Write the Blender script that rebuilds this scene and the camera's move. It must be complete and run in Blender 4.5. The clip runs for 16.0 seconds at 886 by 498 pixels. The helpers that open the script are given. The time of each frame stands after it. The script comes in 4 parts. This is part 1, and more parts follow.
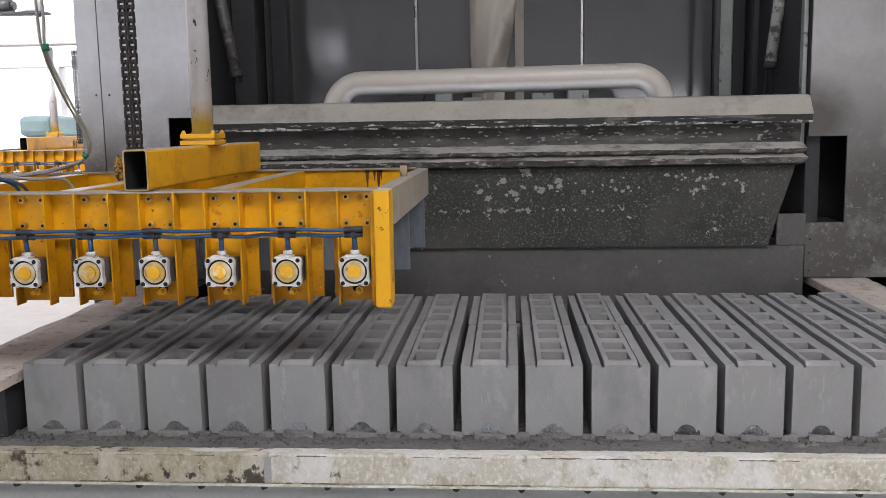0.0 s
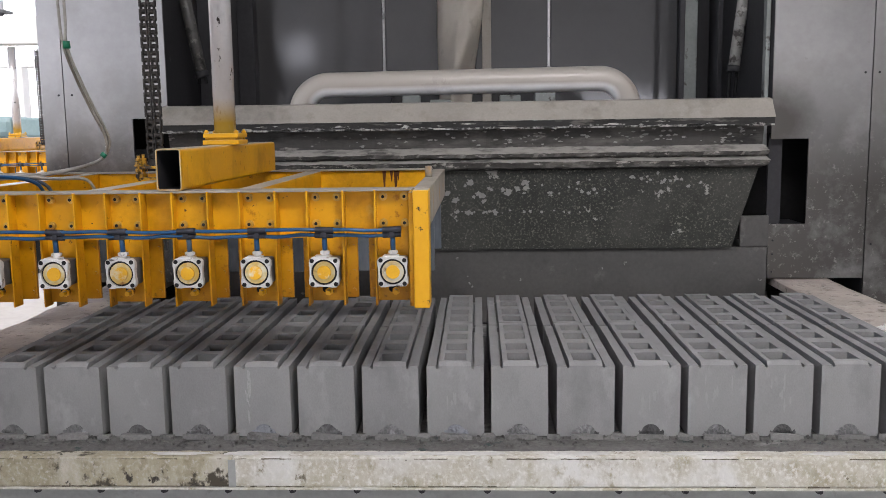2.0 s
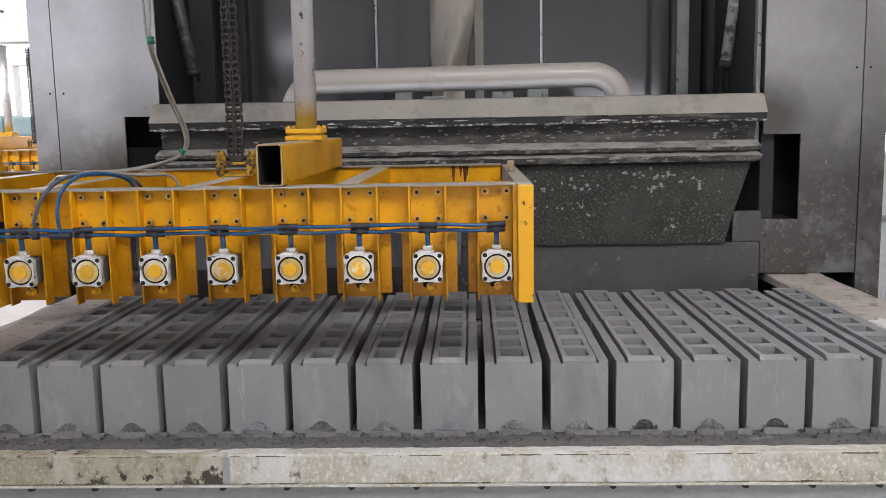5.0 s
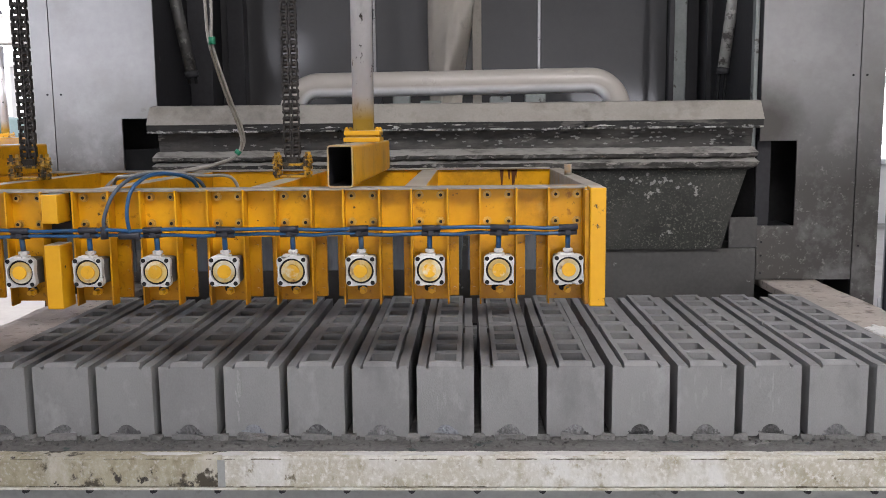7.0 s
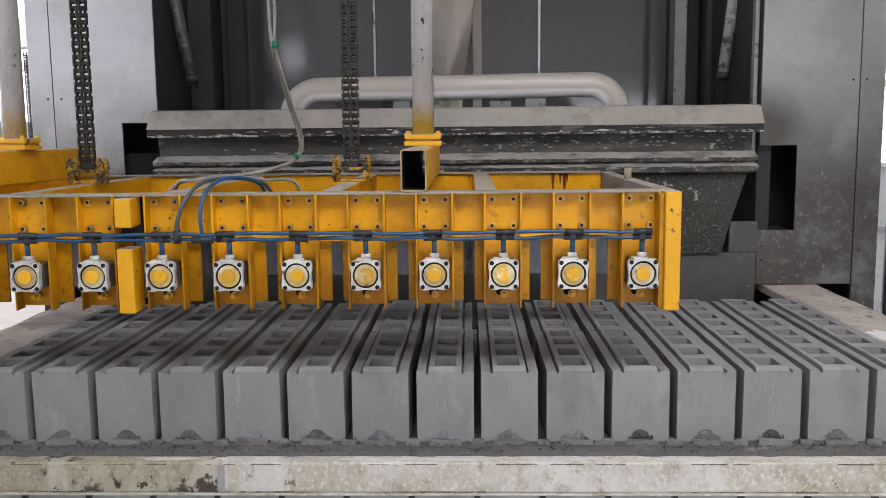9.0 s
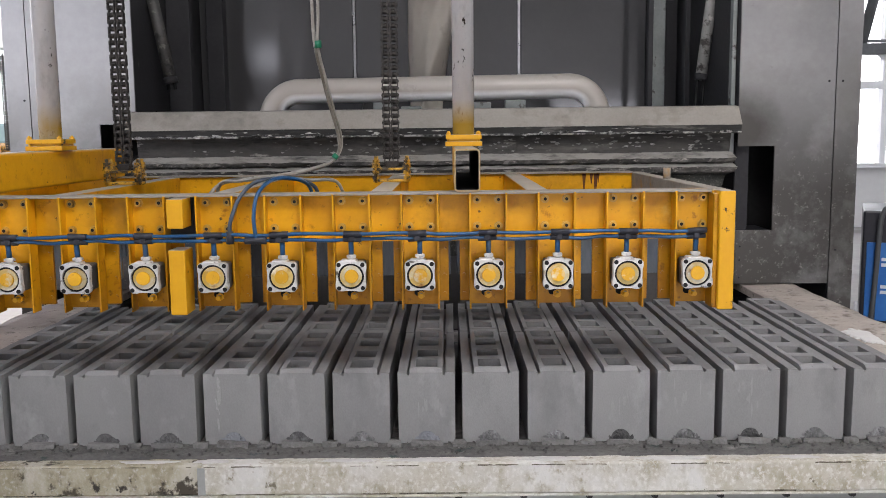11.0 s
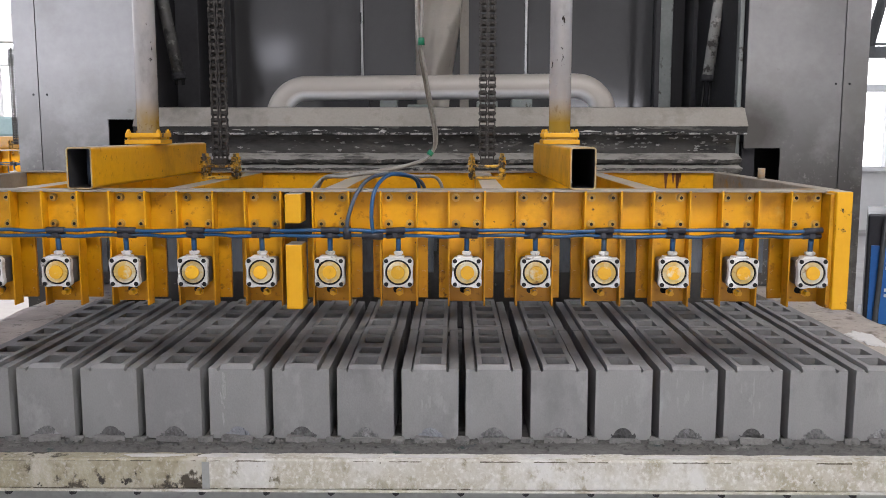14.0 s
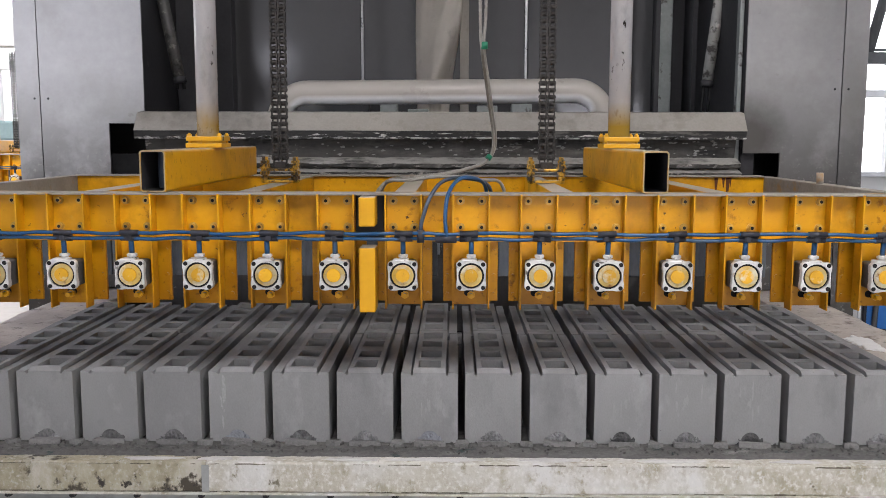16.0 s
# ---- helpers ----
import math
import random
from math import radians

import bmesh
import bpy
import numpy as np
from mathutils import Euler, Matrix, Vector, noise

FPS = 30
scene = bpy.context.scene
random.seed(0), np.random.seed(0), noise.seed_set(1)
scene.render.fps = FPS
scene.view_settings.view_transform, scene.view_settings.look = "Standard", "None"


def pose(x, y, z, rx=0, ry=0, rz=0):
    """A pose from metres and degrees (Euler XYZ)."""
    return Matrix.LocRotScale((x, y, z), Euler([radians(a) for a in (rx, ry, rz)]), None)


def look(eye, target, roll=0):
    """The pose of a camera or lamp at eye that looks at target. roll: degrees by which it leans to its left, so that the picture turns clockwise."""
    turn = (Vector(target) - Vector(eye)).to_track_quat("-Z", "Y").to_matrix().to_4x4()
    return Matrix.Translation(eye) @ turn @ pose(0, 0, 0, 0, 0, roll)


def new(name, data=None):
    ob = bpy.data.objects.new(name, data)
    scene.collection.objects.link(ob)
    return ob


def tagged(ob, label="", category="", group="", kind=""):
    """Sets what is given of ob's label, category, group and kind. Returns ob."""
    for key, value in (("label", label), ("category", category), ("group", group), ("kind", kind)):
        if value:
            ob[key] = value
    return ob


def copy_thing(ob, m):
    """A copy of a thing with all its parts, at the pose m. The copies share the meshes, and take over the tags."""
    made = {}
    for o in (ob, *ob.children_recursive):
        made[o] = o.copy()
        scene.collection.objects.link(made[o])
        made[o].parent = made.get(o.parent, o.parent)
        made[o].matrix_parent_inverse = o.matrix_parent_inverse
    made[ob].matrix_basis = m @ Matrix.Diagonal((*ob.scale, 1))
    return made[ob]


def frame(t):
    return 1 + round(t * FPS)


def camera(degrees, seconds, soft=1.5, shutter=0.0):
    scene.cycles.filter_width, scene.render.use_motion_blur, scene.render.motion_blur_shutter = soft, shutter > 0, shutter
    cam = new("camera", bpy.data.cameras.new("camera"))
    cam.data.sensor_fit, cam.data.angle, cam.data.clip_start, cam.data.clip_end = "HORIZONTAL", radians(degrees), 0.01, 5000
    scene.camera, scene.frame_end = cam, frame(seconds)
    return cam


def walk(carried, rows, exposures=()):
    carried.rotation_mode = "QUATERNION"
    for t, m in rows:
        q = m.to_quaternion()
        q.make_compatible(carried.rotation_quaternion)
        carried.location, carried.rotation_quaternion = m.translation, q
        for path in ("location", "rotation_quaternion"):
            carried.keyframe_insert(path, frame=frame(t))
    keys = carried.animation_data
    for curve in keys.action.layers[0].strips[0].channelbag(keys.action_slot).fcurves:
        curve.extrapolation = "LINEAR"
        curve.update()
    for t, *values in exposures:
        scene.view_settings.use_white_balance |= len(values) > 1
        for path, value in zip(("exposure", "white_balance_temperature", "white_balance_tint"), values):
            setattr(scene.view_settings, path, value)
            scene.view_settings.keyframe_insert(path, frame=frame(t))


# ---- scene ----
cam = camera(52.7, 16.0, soft=0.9)
PATH = [
    (0, (0.159, -2.806, 1.615), (0.012, -0.83, 1.341), -1.0),
    (0.5, (0.171, -2.805, 1.609), (0.045, -0.827, 1.342), -1.0),
    (1, (0.171, -2.802, 1.609), (0.073, -0.823, 1.343), -0.8),
    (1.5, (0.175, -2.803, 1.606), (0.095, -0.822, 1.342), -0.7),
    (2, (0.173, -2.806, 1.61), (0.093, -0.826, 1.341), -0.8),
    (2.5, (0.175, -2.805, 1.608), (0.087, -0.825, 1.337), -1.0),
    (3, (0.174, -2.801, 1.608), (0.089, -0.823, 1.33), -1.1),
    (3.5, (0.182, -2.803, 1.597), (0.099, -0.823, 1.325), -1.3),
    (4, (0.176, -2.805, 1.609), (0.101, -0.825, 1.332), -1.2),
    (6.5, (0.174, -2.811, 1.607), (0.114, -0.829, 1.339), -0.9),
    (7, (0.171, -2.809, 1.605), (0.114, -0.828, 1.34), -0.6),
    (7.5, (0.165, -2.808, 1.609), (0.106, -0.827, 1.343), -0.4),
    (8, (0.168, -2.812, 1.609), (0.105, -0.83, 1.348), -0.5),
    (8.5, (0.169, -2.811, 1.608), (0.11, -0.828, 1.352), -0.5),
    (9, (0.173, -2.809, 1.611), (0.115, -0.827, 1.353), -0.6),
    (11.5, (0.174, -2.812, 1.608), (0.168, -0.828, 1.356), -0.5),
    (12, (0.169, -2.822, 1.606), (0.158, -0.837, 1.357), -0.1),
    (12.5, (0.169, -2.822, 1.613), (0.153, -0.839, 1.359), -0.1),
    (13, (0.172, -2.829, 1.609), (0.147, -0.846, 1.353), -0.1),
    (13.5, (0.171, -2.826, 1.606), (0.144, -0.843, 1.35), 0.0),
    (14, (0.171, -2.827, 1.611), (0.146, -0.844, 1.352), 0.0),
    (14.5, (0.173, -2.829, 1.609), (0.143, -0.845, 1.356), -0.1),
    (15, (0.174, -2.829, 1.607), (0.143, -0.845, 1.359), -0.0),
    (15.5, (0.171, -2.824, 1.61), (0.148, -0.84, 1.358), 0.1),
    (16, (0.172, -2.835, 1.608), (0.147, -0.85, 1.36), 0.1),
]
walk(cam, [(t, look(eye, target, roll)) for t, eye, target, roll in PATH], [(0, -0.28, 6400, 16), (16, -0.28, 6400, 16)])

# ---- world, sun, large lights ----
world = bpy.data.worlds.new("sky")
scene.world = world
world.use_nodes = True
wn = world.node_tree
sky = wn.nodes.new("ShaderNodeTexSky")
sky.sky_type = "NISHITA"
sky.sun_disc = False
sky.sun_elevation = radians(60)
sky.sun_rotation = radians(177)
sky.dust_density = 4.0
bg = wn.nodes["Background"]
bg.inputs["Strength"].default_value = 0.13
wn.links.new(sky.outputs["Color"], bg.inputs["Color"])

sun = new("sun", bpy.data.lights.new("sun", "SUN"))
sun.data.energy, sun.data.angle, sun.data.color = 5.0, radians(0.6), (1.0, 0.96, 0.9)
sun.matrix_world = look((-7.2, 0, 14), (-7.6, 8, 0))


def area(name, place, target, w, h, power, color):
    """An added lamp for daylight through an assumed opening of the hall."""
    lamp = new(name, bpy.data.lights.new(name, "AREA"))
    lamp.data.shape, lamp.data.size, lamp.data.size_y = "RECTANGLE", w, h
    lamp.data.energy, lamp.data.color = power, color
    lamp.matrix_world = look(place, target)
    return lamp


# Both lamps are added; their openings are out of view and assumed.
area("daylight_front_gate", (2.2, -7.7, 1.15), (0.8, 1.0, 1.0), 3.6, 1.8, 45, (1.0, 0.985, 0.96))
area("daylight_skylight", (1.7, -2.9, 5.3), (1.9, -1.9, 0.0), 4.0, 3.0, 540, (1.0, 0.985, 0.96))


# ---- materials ----
def mat(name, a, b, rough=0.6, metal=0.0, scale=6.0, fine=60.0, bump=0.15, fine_mix=0.35, patch=None, dust=None,
        spec=0.5, vary=0.0, stretch=(1, 1, 1), rough_vary=0.12, patches=(), splash_shade=None, stain=None):
    """A worn surface: two colours mixed by a broad and a fine noise, patches of other colours, dust on what faces up
    (on the duct its sides too).
    """
    m = bpy.data.materials.new(name)
    m.use_nodes = True
    t = m.node_tree
    p = t.nodes["Principled BSDF"]
    link = t.links.new
    tc = t.nodes.new("ShaderNodeTexCoord")
    info = t.nodes.new("ShaderNodeObjectInfo")
    off = t.nodes.new("ShaderNodeVectorMath")
    off.operation = "MULTIPLY_ADD"
    off.inputs[1].default_value = (17.0, 31.0, 23.0)
    link(info.outputs["Random"], off.inputs[0])
    link(tc.outputs["Object"], off.inputs[2])
    mp = t.nodes.new("ShaderNodeMapping")
    mp.inputs["Scale"].default_value = stretch
    link(off.outputs[0], mp.inputs["Vector"])

    def noise_at(s, detail=6.0, roughness=0.6, src=None):
        n = t.nodes.new("ShaderNodeTexNoise")
        n.inputs["Scale"].default_value, n.inputs["Detail"].default_value = s, detail
        n.inputs["Roughness"].default_value = roughness
        link((src or mp).outputs[0], n.inputs["Vector"])
        return n

    def ramp(src, lo, hi):
        r = t.nodes.new("ShaderNodeMapRange")
        r.inputs["From Min"].default_value, r.inputs["From Max"].default_value = lo, hi
        link(src, r.inputs["Value"])
        return r.outputs["Result"]

    def mix(fac, c1, c2):
        x = t.nodes.new("ShaderNodeMix")
        x.data_type = "RGBA"
        link(fac, x.inputs["Factor"])
        for sock, c in ((x.inputs[6], c1), (x.inputs[7], c2)):
            if isinstance(c, tuple):
                sock.default_value = (*c, 1)
            else:
                link(c, sock)
        return x.outputs[2]

    broad, small = noise_at(scale), noise_at(fine, 4.0)
    f = t.nodes.new("ShaderNodeMath")
    f.operation = "MULTIPLY_ADD"
    link(small.outputs["Fac"], f.inputs[0])
    f.inputs[1].default_value = fine_mix
    scaled = t.nodes.new("ShaderNodeMath")
    scaled.operation = "MULTIPLY"
    scaled.inputs[1].default_value = 1 - fine_mix
    link(broad.outputs["Fac"], scaled.inputs[0])
    link(scaled.outputs[0], f.inputs[2])
    color = mix(ramp(f.outputs[0], 0.32, 0.68), a, b)
    for c, s, lo, hi in ([patch] if patch else []) + list(patches):
        n = noise_at(s, 8.0, 0.65)
        color = mix(ramp(n.outputs["Fac"], lo, hi), color, c)
    if splash_shade:
        # film and flecks that thicken downwards: cement, overspray and painted-in shade
        hi, lo, film, fleck = splash_shade
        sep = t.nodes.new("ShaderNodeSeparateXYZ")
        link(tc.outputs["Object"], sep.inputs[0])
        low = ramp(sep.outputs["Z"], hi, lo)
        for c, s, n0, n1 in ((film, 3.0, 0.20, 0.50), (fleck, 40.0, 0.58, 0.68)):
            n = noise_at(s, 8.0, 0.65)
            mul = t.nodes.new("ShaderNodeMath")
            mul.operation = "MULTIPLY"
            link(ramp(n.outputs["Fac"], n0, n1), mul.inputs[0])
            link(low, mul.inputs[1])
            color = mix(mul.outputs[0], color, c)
    if stain:
        # a ragged smudge round one spot
        spot, reach, c = stain
        away = t.nodes.new("ShaderNodeVectorMath")
        away.operation = "DISTANCE"
        link(tc.outputs["Object"], away.inputs[0])
        away.inputs[1].default_value = spot
        n = noise_at(5.0, 8.0, 0.65)
        wob = t.nodes.new("ShaderNodeMath")
        wob.operation = "MULTIPLY_ADD"
        link(n.outputs["Fac"], wob.inputs[0])
        wob.inputs[1].default_value = reach * 0.9
        link(away.outputs["Value"], wob.inputs[2])
        color = mix(ramp(wob.outputs[0], reach * 1.45, reach * 0.75), color, c)
    if dust:
        c, lo, hi, *spread = dust
        n0, n1 = spread or (0.1, 0.42)
        g = t.nodes.new("ShaderNodeNewGeometry")
        sep = t.nodes.new("ShaderNodeSeparateXYZ")
        link(g.outputs["Normal"], sep.inputs[0])
        n = noise_at(11.0, 8.0, 0.68)
        mul = t.nodes.new("ShaderNodeMath")
        mul.operation = "MULTIPLY"
        link(ramp(sep.outputs["Z"], lo, hi), mul.inputs[0])
        link(ramp(n.outputs["Fac"], n0, n1), mul.inputs[1])
        color = mix(mul.outputs[0], color, c)
    if vary:
        hsv = t.nodes.new("ShaderNodeHueSaturation")
        r = t.nodes.new("ShaderNodeMapRange")
        r.inputs["To Min"].default_value, r.inputs["To Max"].default_value = 1 - vary, 1 + vary
        link(info.outputs["Random"], r.inputs["Value"])
        link(r.outputs["Result"], hsv.inputs["Value"])
        link(color, hsv.inputs["Color"])
        color = hsv.outputs["Color"]
    link(color, p.inputs["Base Color"])
    p.inputs["Metallic"].default_value = metal
    p.inputs["Specular IOR Level"].default_value = spec
    rr = t.nodes.new("ShaderNodeMapRange")
    rr.inputs["To Min"].default_value, rr.inputs["To Max"].default_value = max(rough - rough_vary, 0.02), min(rough + rough_vary, 1)
    link(broad.outputs["Fac"], rr.inputs["Value"])
    link(rr.outputs["Result"], p.inputs["Roughness"])
    if bump:
        b1 = t.nodes.new("ShaderNodeBump")
        b1.inputs["Strength"].default_value, b1.inputs["Distance"].default_value = bump, 0.01
        link(f.outputs[0], b1.inputs["Height"])
        link(b1.outputs["Normal"], p.inputs["Normal"])
    return m


def glow(name, color, strength):
    m = bpy.data.materials.new(name)
    m.use_nodes = True
    p = m.node_tree.nodes["Principled BSDF"]
    p.inputs["Base Color"].default_value = (*color, 1)
    p.inputs["Emission Color"].default_value = (*color, 1)
    p.inputs["Emission Strength"].default_value = strength
    return m


M_BLOCK = mat("grey_concrete_block", (0.205, 0.204, 0.205), (0.265, 0.264, 0.265), 0.92, 0, 5, 220, 0.25, 0.4, vary=0.07,
              patches=(((0.36, 0.36, 0.36), 6.0, 0.56, 0.80), ((0.145, 0.145, 0.148), 4.5, 0.55, 0.82), ((0.07, 0.07, 0.07), 42.0, 0.735, 0.745)), stretch=(1.2, 1, 0.7))
M_DAMP = mat("damp_mortar", (0.085, 0.085, 0.087), (0.18, 0.18, 0.18), 0.9, 0, 40, 160, 0.9, 0.5, vary=0.35, patches=(((0.24, 0.24, 0.245), 30.0, 0.52, 0.64), ((0.045, 0.045, 0.045), 26.0, 0.56, 0.66)), stretch=(1, 1, 0.5))
M_DAMPPALE = mat("pale_bluish_mortar", (0.17, 0.18, 0.20), (0.25, 0.26, 0.285), 0.9, 0, 40, 160, 0.6, 0.5, patches=(((0.04, 0.042, 0.05), 34.0, 0.60, 0.66),), stretch=(1, 1, 0.3))
M_DAMPDARK = mat("wet_black_mortar", (0.03, 0.03, 0.031), (0.09, 0.09, 0.09), 0.7, 0, 40, 160, 0.7, 0.5, patches=(((0.20, 0.20, 0.20), 26.0, 0.60, 0.68),), stretch=(1, 1, 0.4))
M_MORTAR = mat("mortar_crust", (0.065, 0.064, 0.061), (0.145, 0.142, 0.136), 0.95, 0, 10, 120, 0.9, 0.5, vary=0.10,
               patches=(((0.27, 0.264, 0.252), 7.0, 0.58, 0.70), ((0.035, 0.054, 0.052), 24.0, 0.60, 0.68)), stretch=(0.5, 1, 1))
M_TAB = mat("pale_mortar_tab", (0.11, 0.109, 0.106), (0.21, 0.207, 0.20), 0.95, 0, 14, 120, 0.6, 0.5, vary=0.18, patches=(((0.08, 0.078, 0.075), 16.0, 0.58, 0.68),))
M_GLARE = mat("white_glare", (0.66, 0.65, 0.63), (0.78, 0.77, 0.75), 0.95, 0, 20, 160, 0.4)
M_PALE = mat("pale_cement_powder", (0.46, 0.45, 0.43), (0.58, 0.57, 0.55), 0.95, 0, 20, 160, 0.4)
M_BLOOM = mat("faint_lime_bloom", (0.255, 0.255, 0.254), (0.295, 0.295, 0.293), 0.95, 0, 40, 160, 0.2)
M_LIME = mat("lime_bloom", (0.27, 0.27, 0.268), (0.36, 0.36, 0.355), 0.95, 0, 40, 160, 0.2)
M_SLAB = mat("dusty_slab", (0.38, 0.33, 0.29), (0.54, 0.48, 0.425), 0.9, 0, 7, 90, 0.5,
             patches=(((0.15, 0.12, 0.095), 9.0, 0.57, 0.70), ((0.56, 0.53, 0.49), 6.0, 0.60, 0.70), ((0.22, 0.20, 0.18), 22.0, 0.58, 0.66)))
M_CREAM = mat("flaked_cream_paint", (0.41, 0.385, 0.30), (0.52, 0.495, 0.42), 0.75, 0, 6, 80, 0.7, 0.5,
              patches=(((0.62, 0.615, 0.585), 4.0, 0.42, 0.62), ((0.30, 0.265, 0.175), 14.0, 0.50, 0.72), ((0.66, 0.65, 0.61), 70.0, 0.50, 0.66),
                       ((0.33, 0.30, 0.22), 24.0, 0.58, 0.70), ((0.16, 0.14, 0.10), 12.0, 0.66, 0.70), ((0.06, 0.055, 0.045), 26.0, 0.68, 0.70)),
              stretch=(1.0, 1, 0.8))
# Soiled copy of the cream, its base darkened for weaker light at the left.
M_CREAMOLD = mat("soiled_dimmed_cream_paint", (0.31, 0.28, 0.19), (0.42, 0.39, 0.29), 0.75, 0, 6, 80, 0.7, 0.5,
                 patches=(((0.50, 0.48, 0.41), 6.0, 0.50, 0.66), ((0.22, 0.19, 0.115), 14.0, 0.48, 0.68), ((0.48, 0.46, 0.40), 70.0, 0.52, 0.66),
                          ((0.12, 0.10, 0.065), 20.0, 0.58, 0.68), ((0.06, 0.05, 0.035), 7.0, 0.57, 0.61), ((0.035, 0.03, 0.025), 20.0, 0.60, 0.64)),
                 stretch=(1.0, 1, 0.8))
M_GREYBEAM = mat("grey_dusty_steel", (0.28, 0.29, 0.28), (0.40, 0.41, 0.40), 0.7, 0.1, 5, 60, 0.2, patch=((0.16, 0.15, 0.13), 8.0, 0.62, 0.75))
# The brown film low down paints the dimmer light there, along with stains.
M_YELLOW = mat("yellow_enamel", (0.63, 0.295, 0.003), (0.77, 0.385, 0.006), 0.38, 0, 4, 50, 0.06, 0.3, dust=((0.42, 0.37, 0.30), 0.6, 0.95), vary=0.13, spec=0.28, rough_vary=0.16,
               patches=(((0.24, 0.10, 0.003), 3.5, 0.50, 0.78), ((0.66, 0.44, 0.10), 9.0, 0.64, 0.82), ((0.40, 0.16, 0.004), 26.0, 0.60, 0.70), ((0.08, 0.04, 0.015), 34.0, 0.66, 0.69)),
               splash_shade=(1.30, 1.06, (0.33, 0.135, 0.002), (0.10, 0.045, 0.008)))
M_GRIMY = mat("greasy_yellow_studs", (0.30, 0.16, 0.01), (0.60, 0.34, 0.03), 0.35, 0.2, 30, 120, 0.2, spec=0.5, patches=(((0.035, 0.025, 0.015), 34.0, 0.46, 0.56),), vary=0.2)
M_YELLOW2 = mat("yellow_enamel_worn", (0.64, 0.315, 0.006), (0.74, 0.385, 0.012), 0.4, 0, 5, 60, 0.08, 0.3, dust=((0.42, 0.37, 0.30), 0.6, 0.95), spec=0.35,
                patches=(((0.36, 0.15, 0.01), 6.0, 0.58, 0.8), ((0.06, 0.04, 0.02), 24.0, 0.66, 0.69)))
M_POST = mat("chipped_yellow_post", (0.66, 0.33, 0.006), (0.76, 0.40, 0.012), 0.4, 0, 5, 60, 0.08, 0.3, dust=((0.42, 0.37, 0.30), 0.6, 0.95), spec=0.35,
             patches=(((0.40, 0.17, 0.01), 6.0, 0.56, 0.8), ((0.05, 0.035, 0.02), 19.0, 0.60, 0.62)), stretch=(1, 1, 0.7))
M_DISC = mat("yellow_cap_paint", (0.60, 0.31, 0.008), (0.74, 0.41, 0.02), 0.42, 0, 9, 70, 0.1, 0.3, spec=0.4, vary=0.18,
             patches=(((0.62, 0.56, 0.40), 20.0, 0.56, 0.68), ((0.34, 0.14, 0.01), 24.0, 0.60, 0.72), ((0.10, 0.06, 0.03), 44.0, 0.66, 0.70)))
M_RING = mat("worn_pale_yellow_disc", (0.50, 0.30, 0.03), (0.56, 0.46, 0.22), 0.5, 0, 7, 70, 0.15, 0.3, vary=0.25, patches=(((0.62, 0.60, 0.50), 9.0, 0.50, 0.64), ((0.22, 0.10, 0.015), 20.0, 0.60, 0.70)))
M_DUSTY = mat("dust_caked_yellow", (0.25, 0.22, 0.18), (0.36, 0.325, 0.275), 0.9, 0, 8, 80, 0.4, patches=(((0.44, 0.22, 0.03), 6.0, 0.58, 0.70), ((0.20, 0.17, 0.14), 11.0, 0.58, 0.7)))
M_PAD = mat("blue_grey_steel_pad", (0.075, 0.09, 0.105), (0.15, 0.17, 0.19), 0.5, 0.4, 8, 60, 0.15, vary=0.45, patches=(((0.36, 0.21, 0.04), 9.0, 0.64, 0.72), ((0.035, 0.038, 0.042), 7.0, 0.52, 0.68)), stretch=(1, 1, 0.3))
M_GALV = mat("galvanised_pipe", (0.76, 0.76, 0.78), (0.88, 0.88, 0.90), 0.22, 0.35, 9, 80, 0.08, patches=(((0.56, 0.56, 0.58), 8.0, 0.55, 0.70), ((0.05, 0.045, 0.04), 30.0, 0.625, 0.645)), stretch=(1, 1, 0.5), spec=0.9,
             splash_shade=(1.74, 1.65, (0.70, 0.45, 0.05), (0.34, 0.18, 0.04)))
# Besides cement, the film paints the sheets' darker reflections lower down.
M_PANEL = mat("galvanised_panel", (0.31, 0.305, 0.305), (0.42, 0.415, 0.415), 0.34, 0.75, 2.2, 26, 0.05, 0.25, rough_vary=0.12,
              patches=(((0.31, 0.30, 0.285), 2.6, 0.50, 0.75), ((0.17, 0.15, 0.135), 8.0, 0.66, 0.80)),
              splash_shade=(1.95, 1.30, (0.105, 0.10, 0.094), (0.27, 0.262, 0.25)), stain=((1.62, 1.75, 1.60), 0.28, (0.10, 0.094, 0.087)))
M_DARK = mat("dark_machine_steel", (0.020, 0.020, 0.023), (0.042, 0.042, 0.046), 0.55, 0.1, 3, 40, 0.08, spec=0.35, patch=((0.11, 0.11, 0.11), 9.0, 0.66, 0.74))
# Plain black for hoses; in cut-outs and holes it paints their shade.
M_BLACK = mat("black_and_recess_shade", (0.006, 0.006, 0.007), (0.016, 0.016, 0.016), 0.75, 0, 5, 40, 0.1, spec=0.25)
M_BACK = mat("dark_sheet_steel", (0.115, 0.115, 0.119), (0.145, 0.144, 0.148), 0.10, 0.55, 0.8, 30, 0.0, 0.2, rough_vary=0.02)
M_COLUMN = mat("grey_green_column", (0.20, 0.22, 0.21), (0.30, 0.32, 0.31), 0.5, 0.3, 6, 50, 0.1, patches=(((0.09, 0.08, 0.075), 12.0, 0.60, 0.66), ((0.40, 0.41, 0.40), 9.0, 0.62, 0.68)))
M_SLEEVE = mat("mottled_ram_sleeve", (0.30, 0.30, 0.285), (0.44, 0.435, 0.41), 0.6, 0.1, 12, 60, 0.2, patches=(((0.08, 0.075, 0.07), 14.0, 0.52, 0.60), ((0.60, 0.59, 0.56), 18.0, 0.60, 0.66)))
